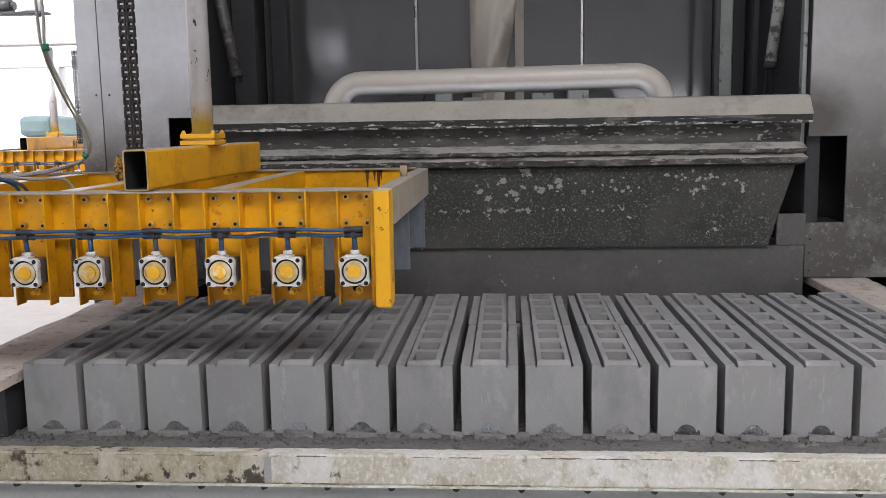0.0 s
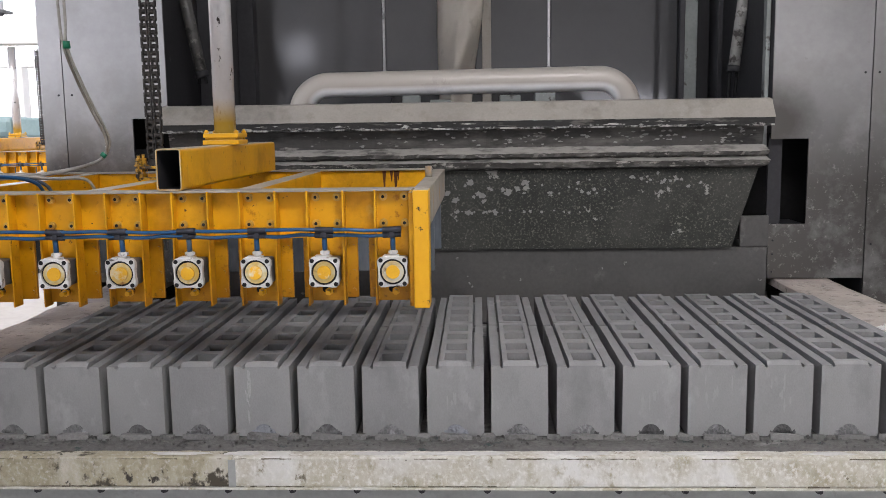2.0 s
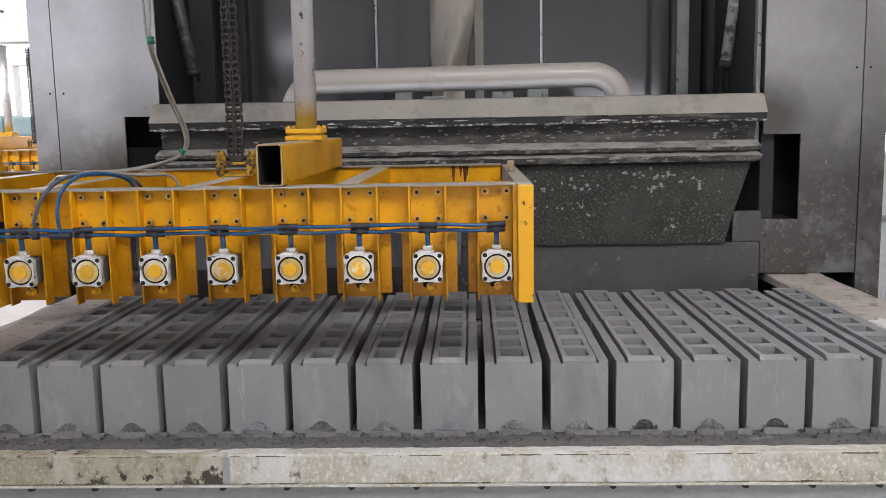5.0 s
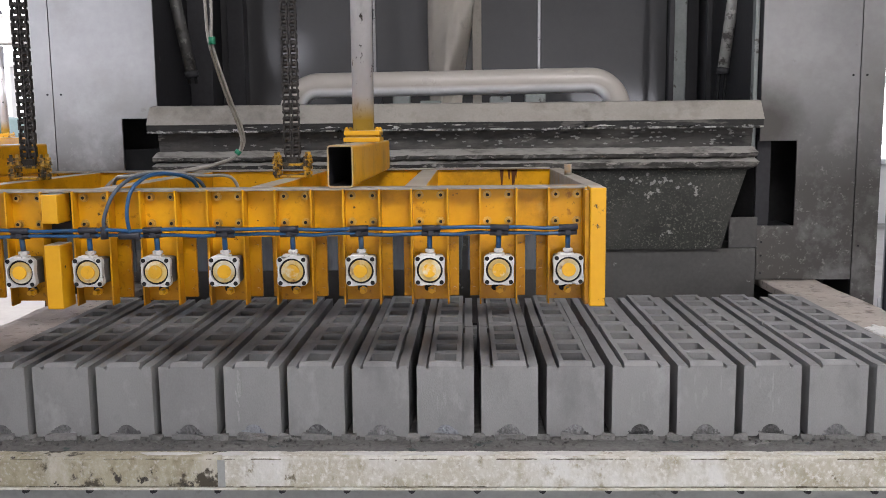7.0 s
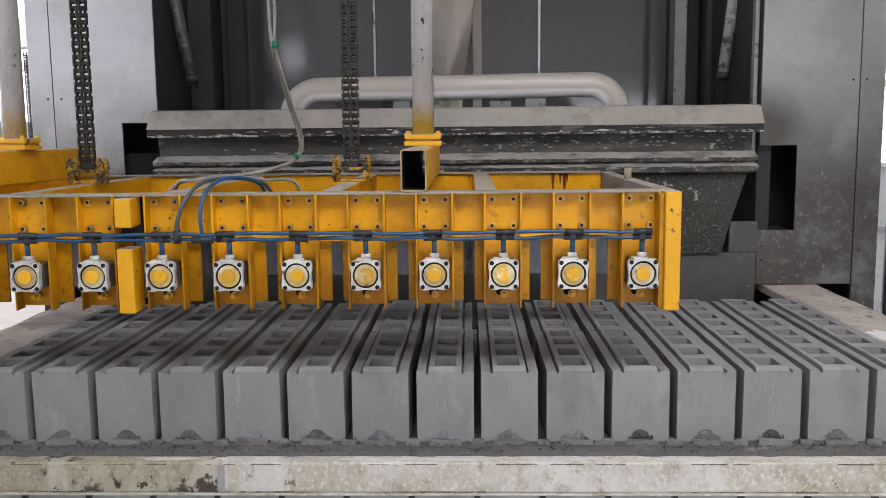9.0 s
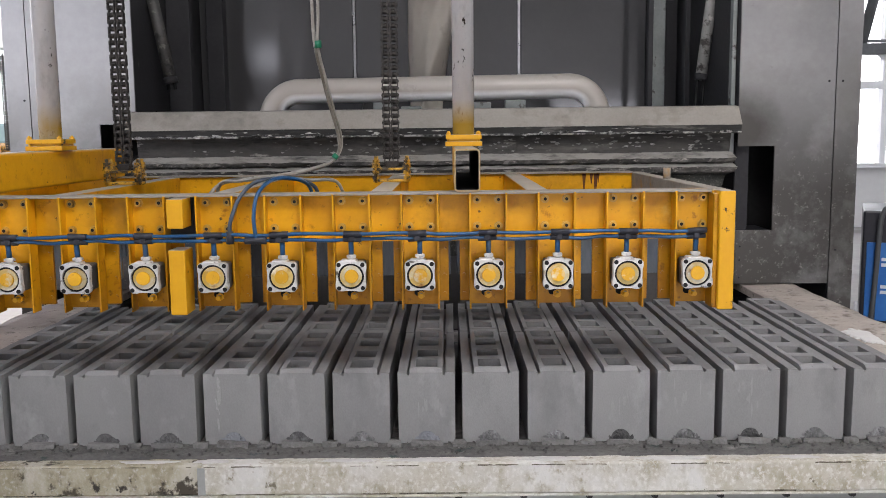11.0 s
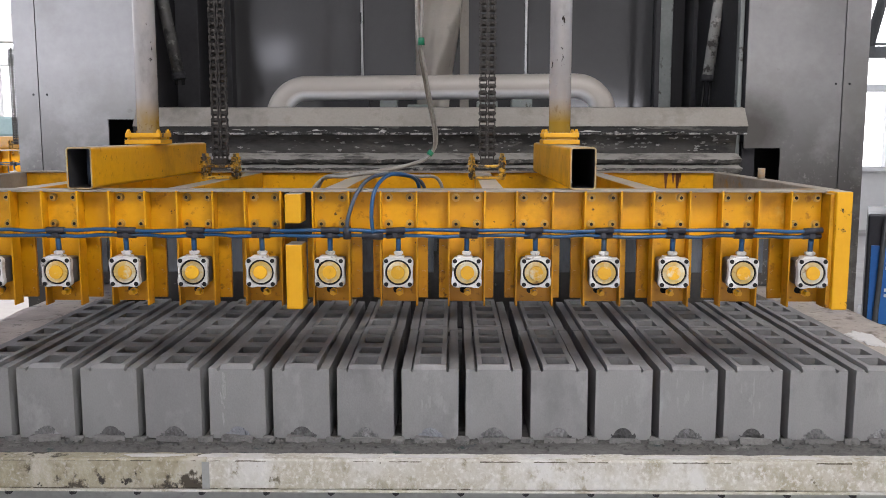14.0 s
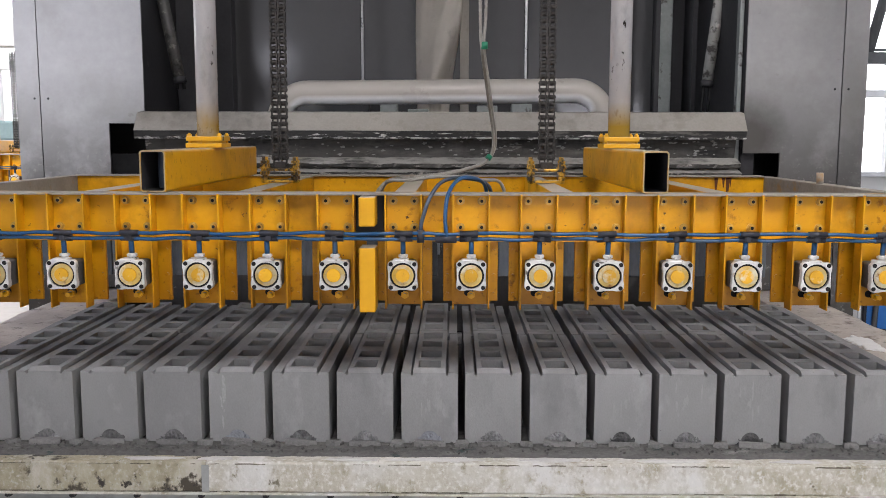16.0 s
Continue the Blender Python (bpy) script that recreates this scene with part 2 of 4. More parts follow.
# Dark mottled copy of the sleeve, for the shaded left of the chamber.
M_SLEEVEDARK = mat("shaded_mottled_ram_sleeve", (0.06, 0.06, 0.058), (0.12, 0.118, 0.112), 0.5, 0.2, 14, 70, 0.3, patches=(((0.26, 0.255, 0.24), 22.0, 0.56, 0.64), ((0.03, 0.03, 0.03), 12.0, 0.55, 0.62)))
M_STRIP = mat("bright_joint_strip", (0.30, 0.30, 0.30), (0.46, 0.46, 0.46), 0.3, 1.0, 12, 60, 0.05)
M_LID = mat("dusty_lid", (0.26, 0.24, 0.212), (0.35, 0.325, 0.29), 0.9, 0, 4, 90, 0.25, patches=(((0.18, 0.165, 0.145), 3.0, 0.52, 0.66), ((0.26, 0.24, 0.21), 14.0, 0.58, 0.66)))
# Near-black base paints the shadow of the overhanging lid; the flakes are paint.
M_LIP = mat("flaked_lip", (0.014, 0.014, 0.013), (0.035, 0.034, 0.032), 0.75, 0, 10, 90, 0.6,
            patches=(((0.11, 0.105, 0.095), 18.0, 0.56, 0.63), ((0.52, 0.51, 0.48), 22.0, 0.635, 0.66)), stretch=(0.25, 1, 1.6))
M_FLAKE = mat("flaked_white_edge", (0.34, 0.33, 0.31), (0.66, 0.65, 0.62), 0.8, 0, 14, 90, 0.6, patches=(((0.03, 0.03, 0.028), 9.0, 0.46, 0.54), ((0.05, 0.048, 0.045), 30.0, 0.52, 0.58)))
M_CHIP = mat("dried_cement_splash", (0.23, 0.23, 0.215), (0.34, 0.34, 0.32), 0.95, 0, 20, 120, 0.5)
# Settled dust, strengthened to paint the highlight along the ledge tops.
M_CRUST = mat("cement_crusted_ledge", (0.03, 0.029, 0.027), (0.07, 0.066, 0.06), 0.9, 0, 8, 70, 1.0, 0.5, dust=((0.29, 0.278, 0.255), 0.05, 0.55, 0.36, 0.52),
              patches=(((0.17, 0.162, 0.148), 16.0, 0.50, 0.66), ((0.030, 0.029, 0.027), 12.0, 0.55, 0.64), ((0.34, 0.325, 0.295), 52.0, 0.57, 0.66)), stretch=(0.35, 1, 1.0))
M_BAND = mat("dull_cement_filmed_band", (0.045, 0.043, 0.041), (0.085, 0.081, 0.075), 0.85, 0, 7, 70, 0.7, 0.45, stretch=(0.25, 1, 1.0),
             patches=(((0.14, 0.134, 0.122), 9.0, 0.53, 0.68), ((0.028, 0.027, 0.026), 14.0, 0.56, 0.66), ((0.27, 0.26, 0.24), 26.0, 0.62, 0.68)))
M_BUCKET = mat("cement_splashed_bucket", (0.026, 0.028, 0.025), (0.046, 0.048, 0.042), 0.8, 0.0, 3, 55, 0.8, 0.45,
               patches=(((0.125, 0.126, 0.105), 95.0, 0.55, 0.61), ((0.070, 0.070, 0.062), 2.2, 0.46, 0.70), ((0.20, 0.20, 0.165), 60.0, 0.60, 0.66),
                        ((0.026, 0.026, 0.023), 4.0, 0.55, 0.80), ((0.33, 0.33, 0.30), 9.0, 0.635, 0.65)))
M_WALL = mat("cement_grey_wall", (0.072, 0.07, 0.068), (0.12, 0.117, 0.113), 0.8, 0.1, 3, 50, 0.25,
             patches=(((0.34, 0.335, 0.33), 18.0, 0.68, 0.72), ((0.19, 0.185, 0.178), 7.0, 0.60, 0.75), ((0.065, 0.064, 0.062), 4.0, 0.56, 0.75)))
# Beige runs past the sides, so the white underside paints bounced light.
M_DUCT = mat("white_painted_duct", (0.80, 0.80, 0.81), (0.86, 0.86, 0.87), 0.30, 0.0, 5, 60, 0.05, dust=((0.40, 0.37, 0.33), -0.52, -0.22, 0.05, 0.30))
M_CLOTH = mat("off_white_cloth", (0.66, 0.61, 0.54), (0.78, 0.73, 0.66), 0.95, 0, 5, 200, 0.3, patch=((0.42, 0.385, 0.33), 5.0, 0.6, 0.8))
M_RIM = mat("pale_worn_edge", (0.52, 0.40, 0.18), (0.62, 0.55, 0.40), 0.6, 0, 14, 80, 0.2, patches=(((0.20, 0.10, 0.03), 26.0, 0.60, 0.68),))
M_GRIME = mat("brown_grime", (0.07, 0.06, 0.045), (0.16, 0.14, 0.10), 0.9, 0, 30, 120, 0.3)
M_RUST = mat("brown_rust", (0.07, 0.022, 0.006), (0.16, 0.05, 0.01), 0.8, 0, 30, 90, 0.2)
M_BOLT = mat("grimy_bolt_steel", (0.40, 0.22, 0.03), (0.68, 0.42, 0.09), 0.4, 0.4, 30, 90, 0.2, vary=0.25)
M_CHAIN = mat("oiled_chain", (0.018, 0.017, 0.016), (0.055, 0.048, 0.042), 0.5, 0.5, 30, 120, 0.2)
M_ALU = mat("cast_aluminium", (0.50, 0.495, 0.48), (0.74, 0.735, 0.72), 0.45, 0.3, 22, 120, 0.2, vary=0.12, patches=(((0.30, 0.22, 0.10), 16.0, 0.60, 0.72), ((0.13, 0.12, 0.105), 34.0, 0.60, 0.67)))
M_CYL = mat("dull_cylinder_barrel", (0.10, 0.10, 0.10), (0.20, 0.195, 0.185), 0.5, 0.5, 12, 80, 0.2)
M_BLUE = mat("blue_air_line", (0.007, 0.052, 0.135), (0.013, 0.082, 0.20), 0.35, 0, 14, 80, 0.05, patch=((0.05, 0.08, 0.11), 9.0, 0.56, 0.70))
M_FIT = mat("dark_push_fitting", (0.012, 0.013, 0.02), (0.03, 0.033, 0.045), 0.5, 0, 20, 90, 0.1)
M_HOSE = mat("clear_hose", (0.20, 0.185, 0.16), (0.36, 0.345, 0.315), 0.3, 0, 8, 80, 0.05, patch=((0.12, 0.105, 0.085), 4.0, 0.48, 0.62))
M_GREYHOSE = mat("dark_grey_blue_hose", (0.035, 0.05, 0.075), (0.07, 0.09, 0.12), 0.5, 0, 8, 80, 0.05)
M_GREEN = mat("green_tape", (0.0, 0.12, 0.06), (0.0, 0.17, 0.085), 0.5, 0, 10, 60, 0.05)
M_FLOOR = mat("pale_concrete_floor", (0.30, 0.293, 0.28), (0.40, 0.392, 0.375), 0.85, 0, 0.8, 14, 0.15, patch=((0.20, 0.193, 0.18), 0.6, 0.55, 0.75))
M_HALL = mat("white_hall_wall", (0.66, 0.66, 0.65), (0.76, 0.76, 0.75), 0.8, 0, 0.7, 12, 0.05)
M_DIM = mat("grey_hall_wall", (0.36, 0.36, 0.352), (0.45, 0.45, 0.442), 0.8, 0, 0.7, 12, 0.05)
M_ROOF = mat("grey_roof_sheet", (0.42, 0.43, 0.44), (0.52, 0.53, 0.54), 0.6, 0.2, 0.6, 12, 0.05)
M_TRUSS = mat("dark_truss_paint", (0.07, 0.075, 0.08), (0.12, 0.125, 0.13), 0.5, 0.2, 3, 30, 0.05)
M_FRAME = mat("white_window_frame", (0.62, 0.63, 0.64), (0.72, 0.73, 0.74), 0.5, 0, 3, 30, 0.05)
M_CABBLUE = mat("blue_cabinet_paint", (0.015, 0.12, 0.42), (0.03, 0.18, 0.52), 0.35, 0, 4, 40, 0.04, patch=((0.25, 0.3, 0.36), 14.0, 0.68, 0.72))
M_CABBLACK = mat("black_cabinet_paint", (0.014, 0.015, 0.02), (0.03, 0.03, 0.04), 0.4, 0, 4, 40, 0.04)
M_WHITE = mat("white_lettering", (0.7, 0.72, 0.75), (0.8, 0.82, 0.85), 0.5, 0, 10, 60, 0.02)
M_TEAL = mat("teal_tank_paint", (0.16, 0.25, 0.26), (0.24, 0.33, 0.34), 0.5, 0, 4, 40, 0.05)
M_RED = mat("red_rag", (0.48, 0.035, 0.05), (0.56, 0.07, 0.08), 0.7, 0, 10, 60, 0.1)
M_SKY = glow("overcast_distance", (0.96, 0.98, 1.0), 2.6)


# ---- mesh helpers ----
def box(bm, x0, x1, y0, y1, z0, z1, bevel=0.0):
    """An upright box, with its edges rounded off where bevel is given."""
    r = bmesh.ops.create_cube(bm, size=1.0, matrix=Matrix.Translation(((x0 + x1) / 2, (y0 + y1) / 2, (z0 + z1) / 2))
                              @ Matrix.Diagonal((x1 - x0, y1 - y0, z1 - z0, 1)))
    if bevel:
        edges = list({e for v in r["verts"] for e in v.link_edges})
        bmesh.ops.bevel(bm, geom=edges, offset=bevel, segments=2, affect="EDGES", profile=0.5)
    return bm


def rod(bm, p0, p1, r, n=12, r2=None, smooth=True):
    """A round bar from p0 to p1."""
    a, b = Vector(p0), Vector(p1)
    turn = (b - a).to_track_quat("Z", "Y").to_matrix().to_4x4()
    got = bmesh.ops.create_cone(bm, cap_ends=True, segments=n, radius1=r, radius2=r if r2 is None else r2, depth=(b - a).length,
                                matrix=Matrix.Translation((a + b) / 2) @ turn)
    if smooth:
        for f in {f for v in got["verts"] for f in v.link_faces}:
            f.smooth = len(f.verts) == 4
    return bm


def sweep(bm, path, r, n=10, closed_ends=True):
    """A round hose along smoothed points."""
    pts = [Vector(p) for p in path]
    fine = []
    for i in range(len(pts) - 1):
        p0, p1, p2, p3 = pts[max(i - 1, 0)], pts[i], pts[i + 1], pts[min(i + 2, len(pts) - 1)]
        for k in range(6):
            u = k / 6
            fine.append(0.5 * ((2 * p1) + (p2 - p0) * u + (2 * p0 - 5 * p1 + 4 * p2 - p3) * u * u + (3 * p1 - p0 - 3 * p2 + p3) * u ** 3))
    fine.append(pts[-1])
    rings = []
    u = None
    for i, p in enumerate(fine):
        d = (fine[min(i + 1, len(fine) - 1)] - fine[max(i - 1, 0)]).normalized()
        u = d.orthogonal().normalized() if u is None else (u - d * u.dot(d)).normalized()
        v = d.cross(u)
        rings.append([bm.verts.new(p + r * (math.cos(2 * math.pi * k / n) * u + math.sin(2 * math.pi * k / n) * v)) for k in range(n)])
    for a, b in zip(rings, rings[1:]):
        for k in range(n):
            f = bm.faces.new((a[k], a[(k + 1) % n], b[(k + 1) % n], b[k]))
            f.smooth = True
    if closed_ends:
        bm.faces.new(rings[0][::-1])
        bm.faces.new(rings[-1])
    return bm


def mesh_of(name, bm, material):
    bmesh.ops.recalc_face_normals(bm, faces=bm.faces)
    me = bpy.data.meshes.new(name)
    bm.to_mesh(me)
    bm.free()
    me.materials.append(material)
    return me


def put(name, me, parent=None, loc=(0, 0, 0), label="", rot=(0, 0, 0)):
    """An object on a mesh that may be shared."""
    ob = new(name, me)
    ob.location = loc
    ob.rotation_euler = [radians(a) for a in rot]
    if parent:
        ob.parent = parent
    return tagged(ob, label)


def part(name, bm, material, parent, label="", loc=(0, 0, 0)):
    return put(name, mesh_of(name, bm, material), parent, loc, label)


def B():
    return bmesh.new()


def thing(name, label, category, group="", kind="", loc=(0, 0, 0)):
    ob = new(name)
    ob.location = loc
    ob.empty_display_size = 0.1
    return tagged(ob, label, category, group, kind)


def setting(name, bm, material, label, category):
    return tagged(put(name, mesh_of(name, bm, material)), label, category, kind="structure")


# ---- the hall ----
setting("floor", box(B(), -60, 60, -40, 60, -0.3, 0.0), M_FLOOR, "pale dusty concrete floor of a factory hall and yard", "floor")
# Roof out of view; its edge keeps the sun on the yard.
bm = B()
box(bm, -2.9, -0.4, -8.2, 14.2, 5.2, 5.4)
box(bm, 3.8, 9.2, -8.2, 14.2, 5.2, 5.4)
box(bm, -0.4, 3.8, -8.2, -4.5, 5.2, 5.4)
box(bm, -0.4, 3.8, -1.3, 14.2, 5.2, 5.4)
# Opaque sheet added out of view, so no sun falls through the opening.
setting("skylight", box(B(), -0.6, 4.0, -4.7, -1.1, 5.41, 5.46), M_HALL, "opaque white sheet, unseen, added over the roof opening to stop the sun", "skylight")
setting("roof", bm, M_ROOF, "grey metal hall roof, out of view, with an opening added for a lamp", "roof")
# East wall out of view, closed near the blocks to cut fill light.
bm = B()
box(bm, 9.0, 9.2, -8.0, 2.0, 0, 5.2)
box(bm, 9.0, 9.2, 2.0, 14, 0, 1.4)
box(bm, 9.0, 9.2, 2.0, 14, 4.5, 5.2)
setting("wall_east", bm, M_HALL, "unseen white hall wall, its long opening set back to limit fill light", "wall")
bm = B()
box(bm, -2.7, 9.0, 12.0, 12.2, 0, 1.0)
box(bm, -2.7, 9.0, 12.0, 12.2, 4.7, 5.2)
setting("wall_north", bm, M_HALL, "white hall wall below a band of windows", "wall")
# South wall out of view; gap and tone are set to shape the light.
bm = B()
box(bm, -4.6, -3.4, -8.2, -8.0, 0, 5.2)
box(bm, -3.4, -2.85, -8.2, -8.0, 3.3, 5.2)
box(bm, -3.4, -2.85, -8.2, -8.0, 0, 2.8)
box(bm, -2.85, -0.5, -8.2, -8.0, 0, 5.2)
box(bm, -0.5, 4.5, -8.2, -8.0, 2.15, 5.2)
box(bm, 4.5, 9.0, -8.2, -8.0, 0, 5.2)
# Wall added out of view to darken the left blocks.
setting("wall_west", box(B(), -3.65, -3.55, -8.0, 1.5, 0, 1.3), M_DIM, "low grey wall, unseen, added to hold back low light from the yard", "wall")
setting("wall_south", bm, M_DIM, "unseen grey hall wall with a small window and a low gap added for light", "wall")
setting("backdrop", box(B(), -30, 22, 24, 24.1, 0, 14), M_SKY, "bright overcast distance beyond the hall", "distance")
# Glowing sheet out of view, added to light the hall from the east.
setting("backdrop_east", box(B(), 16, 16.1, -8, 24, 0, 14), M_SKY, "unseen glowing sheet beyond the east opening, added as daylight", "distance")


# Two more unseen glowing sheets, added for left light and bright reflections.
setting("backdrop_west", box(B(), -26, -25.9, -14, 24, 0, 12), M_SKY, "unseen glowing sheet beyond the yard, added as soft light from the left", "distance")
setting("backdrop_south", box(B(), -34, 14, -26.1, -26, 0, 8), M_SKY, "unseen glowing sheet to the south, added to brighten reflections in panel and pipe", "distance")


def hall_window(name, x0, x1, panes):
    """A band of tall panes with a sill and two rails."""
    w = thing(name, "tall white-framed hall window with bright overcast panes", "window", kind="structure", loc=(0, 12.0, 0))
    n = panes
    for i in range(n + 1):
        x = x0 + (x1 - x0) * i / n
        part("window_frame", box(B(), x - 0.05, x + 0.05, -0.05, 0.1, 1.0, 4.7), M_FRAME, w)
    part("window_sill", box(B(), x0, x1, -0.16, 0.0, 0.98, 1.06, 0.01), M_FRAME, w)
    part("window_rail", box(B(), x0, x1, -0.06, 0.06, 2.26, 2.38), M_FRAME, w)
    part("window_rail", box(B(), x0, x1, -0.06, 0.06, 3.0, 3.04), M_TRUSS, w, "dark thin rail")
    return w


hall_window("window_1", 3.2, 8.9, 7)
hall_window("window_2", -2.6, 3.1, 5)


def roof_truss(y):
    """A steel truss: two chords with zigzag webs, and its end post."""
    t = thing("roof_truss", "dark painted steel roof truss under the roof", "truss", "trusses of the hall", loc=(0, y, 0))
    part("bottom_chord", box(B(), 3.0, 9.0, -0.09, 0.09, 2.56, 2.70), M_TRUSS, t)
    part("top_chord", box(B(), 3.0, 9.0, -0.09, 0.09, 5.0, 5.18), M_TRUSS, t)
    for i in range(5):
        x = 3.2 + i * 1.15
        part("web", rod(B(), (x, 0, 2.66), (x + 0.55, 0, 5.05), 0.07, 8), M_TRUSS, t)
        part("web", rod(B(), (x + 0.55, 0, 5.05), (x + 1.1, 0, 2.66), 0.07, 8), M_TRUSS, t)
    part("knee_brace", rod(B(), (5.75, 0, 2.6), (6.6, 0, 1.95), 0.06, 8), M_FRAME, t, "pale knee brace")
    part("knee_brace", rod(B(), (6.6, 0, 1.95), (7.3, 0, 0.0), 0.06, 8), M_FRAME, t, "pale knee brace")
    part("end_post", box(B(), 8.8, 8.98, -0.09, 0.09, 0.0, 5.1), M_TRUSS, t)
    return t


roof_truss(9.0)


# ---- the table on which the blocks stand ----
table = thing("pallet_table", "long steel pallet table with a flaked cream front beam", "conveyor table", kind="structure")
part("table_top", box(B(), -1.76, 1.95, -0.083, 1.70, 0.50, 0.607), M_MORTAR, table, "mortar-caked grey table top")
part("front_beam", box(B(), -2.6, -0.603, -0.158, -0.085, 0.503, 0.601, 0.006), M_CREAMOLD, table, "soiled cream-painted steel beam with grime, coloured darker for the weaker light")
part("front_beam", box(B(), -0.603, 2.7, -0.158, -0.085, 0.503, 0.601, 0.006), M_CREAM, table, "cream-painted steel beam with flaking paint")
part("lower_beam", box(B(), -2.6, 2.7, -0.135, -0.07, 0.30, 0.50, 0.004), M_GREYBEAM, table, "grey dusty lower steel beam")
part("beam_flange", box(B(), -2.6, 2.7, -0.165, -0.10, 0.497, 0.5025), M_CREAM, table)
bolt_me = mesh_of("bolt", rod(rod(B(), (0, -0.004, 0), (0, -0.016, 0), 0.0085, 6, smooth=False), (0, 0, 0), (0, -0.004, 0), 0.012, 12), M_DARK)
for i in range(-6, 20):
    put("bolt", bolt_me, table, (-1.235 + i * 0.204, -0.135, 0.488))
for x in (-1.6, 0.1, 1.8):
    part("leg", box(B(), x - 0.06, x + 0.06, 0.1, 0.22, 0, 0.50, 0.004), M_GREYBEAM, table)
    part("leg", box(B(), x - 0.06, x + 0.06, 1.4, 1.52, 0, 0.50, 0.004), M_GREYBEAM, table)
part("weld_patch", box(B(), -0.615, -0.592, -0.1605, -0.1575, 0.505, 0.592), M_GREYBEAM, table, "bare grey weld patch on the beam")


def paint_gap(z, share, seed):
    """A broken dark line where the paint has cracked along an edge of the beam."""
    rng = random.Random(seed)
    bm = B()
    x = -2.5
    while x < 2.6:
        w = rng.uniform(0.015, 0.13)
        if rng.random() < share:
            h = rng.uniform(0.0006, 0.0026)
            n = max(3, int(w / 0.012))
            lo = [bm.verts.new((x + w * i / n, -0.1588, z - h * rng.uniform(0.3, 1.3))) for i in range(n + 1)]
            hi = [bm.verts.new((x + w * i / n, -0.1588, z + h * rng.uniform(0.3, 1.3))) for i in range(n + 1)]
            for i in range(n):
                bm.faces.new((lo[i], lo[i + 1], hi[i + 1], hi[i]))
        x += w + rng.uniform(0.0, 0.05)
    return bm


tagged(part("paint_crack", paint_gap(0.5955, 0.6, 2), M_GRIME, table, "dark cracks in the paint along the upper edge"), kind="stuff")
tagged(part("paint_crack", paint_gap(0.5062, 0.45, 6), M_GRIME, table, "dark cracks in the paint along the lower edge"), kind="stuff")


def crust():
    """Uneven mortar along the front edge of the table."""
    bm = B()
    nx, ny = 700, 14
    grid = []
    for i in range(nx + 1):
        x = -2.2 + 4.5 * i / nx
        row = []
        for j in range(ny + 1):
            y = -0.112 + 0.120 * j / ny
            h = 0.001 + 0.007 * noise.noise((x * 9, y * 30, 1)) + 0.009 * noise.noise((x * 36, y * 50, 4)) + 0.005 * noise.noise((x * 80, y * 110, 9))
            edge = min(1.0, j / 3.0)
            row.append(bm.verts.new((x, y + 0.008 * noise.noise((x * 14, y, 7)), 0.596 + 0.014 * edge + max(h, 0) * edge)))
        grid.append(row)
    for a, b in zip(grid, grid[1:]):
        for j in range(ny):
            f = bm.faces.new((a[j], b[j], b[j + 1], a[j + 1]))
            f.smooth = True
    return bm


tagged(part("mortar_crust", crust(), M_MORTAR, table, "crumbly grey mortar crust along the front edge"), kind="stuff")


def tab_mesh(w, seed):
    """A thin broken tab of mortar."""
    rng = random.Random(seed)
    bm = B()
    rim = [(-w * 0.42, 0.0), (w * 0.42, 0.0), (w * 0.5, -0.028), (w * 0.2, -0.033), (-w * 0.15, -0.030), (-w * 0.5, -0.027)]
    rim = [(x + rng.uniform(-0.003, 0.003), y + rng.uniform(-0.004, 0.004)) for x, y in rim]
    lo = [bm.verts.new((x, y - 0.002, -0.006)) for x, y in rim]
    hi = [bm.verts.new((x, y, 0.009 + rng.uniform(-0.006, 0.004))) for x, y in rim]
    bm.faces.new(hi)
    for i in range(6):
        bm.faces.new((lo[i], lo[(i + 1) % 6], hi[(i + 1) % 6], hi[i]))
    return mesh_of("mortar_tab", bm, M_TAB)


P = 0.21
TABS = [tab_mesh(0.105, s) for s in range(5)]
STUBS = [tab_mesh(0.045, s + 9) for s in range(4)]
rng = random.Random(3)
for i in range(15):
    put("mortar_tab", rng.choice(TABS), table, ((i - 7) * P + 0.094, -0.004, 0.617), rot=(rng.uniform(-4, 2), rng.uniform(-3, 3), rng.uniform(-3, 3)))
    put("mortar_tab", rng.choice(STUBS), table, ((i - 7) * P + 0.2, -0.004, 0.616), rot=(rng.uniform(-6, 3), rng.uniform(-5, 5), rng.uniform(-8, 8)))


def crumbs():
    """Loose crumbs of mortar on the ledge."""
    rng = random.Random(8)
    bm = B()
    for _ in range(520):
        x, y, s = rng.uniform(-2.0, 2.1), rng.uniform(-0.11, -0.005), rng.uniform(0.002, 0.007)
        bmesh.ops.create_cube(bm, size=s, matrix=pose(x, y, 0.617, rng.uniform(0, 90), rng.uniform(0, 90), rng.uniform(0, 90)))
    return bm


tagged(part("mortar_crumbs", crumbs(), M_MORTAR, table), kind="stuff")


def side_slab(name, x0, x1, y0, y1, seed):
    """A thick slab with a worn outer edge."""
    bm = B()
    n = 40
    top, low = [], []
    for i in range(n + 1):
        y = y0 + (y1 - y0) * i / n
        w = 0.005 * noise.noise((y * 5, seed, 0)) + 0.004 * noise.noise((y * 19, seed, 3))
        a, b = (x0 + w, x1) if abs(x0) > abs(x1) else (x0, x1 + w)
        cols = 6
        top.append([bm.verts.new((a + (b - a) * k / cols, y, 0.82 + 0.004 * noise.noise((a * 7 + k, y * 6, seed)))) for k in range(cols + 1)])
        low.append([bm.verts.new((a, y, 0.785)), bm.verts.new((b, y, 0.785))])
    for i in range(n):
        for k in range(6):
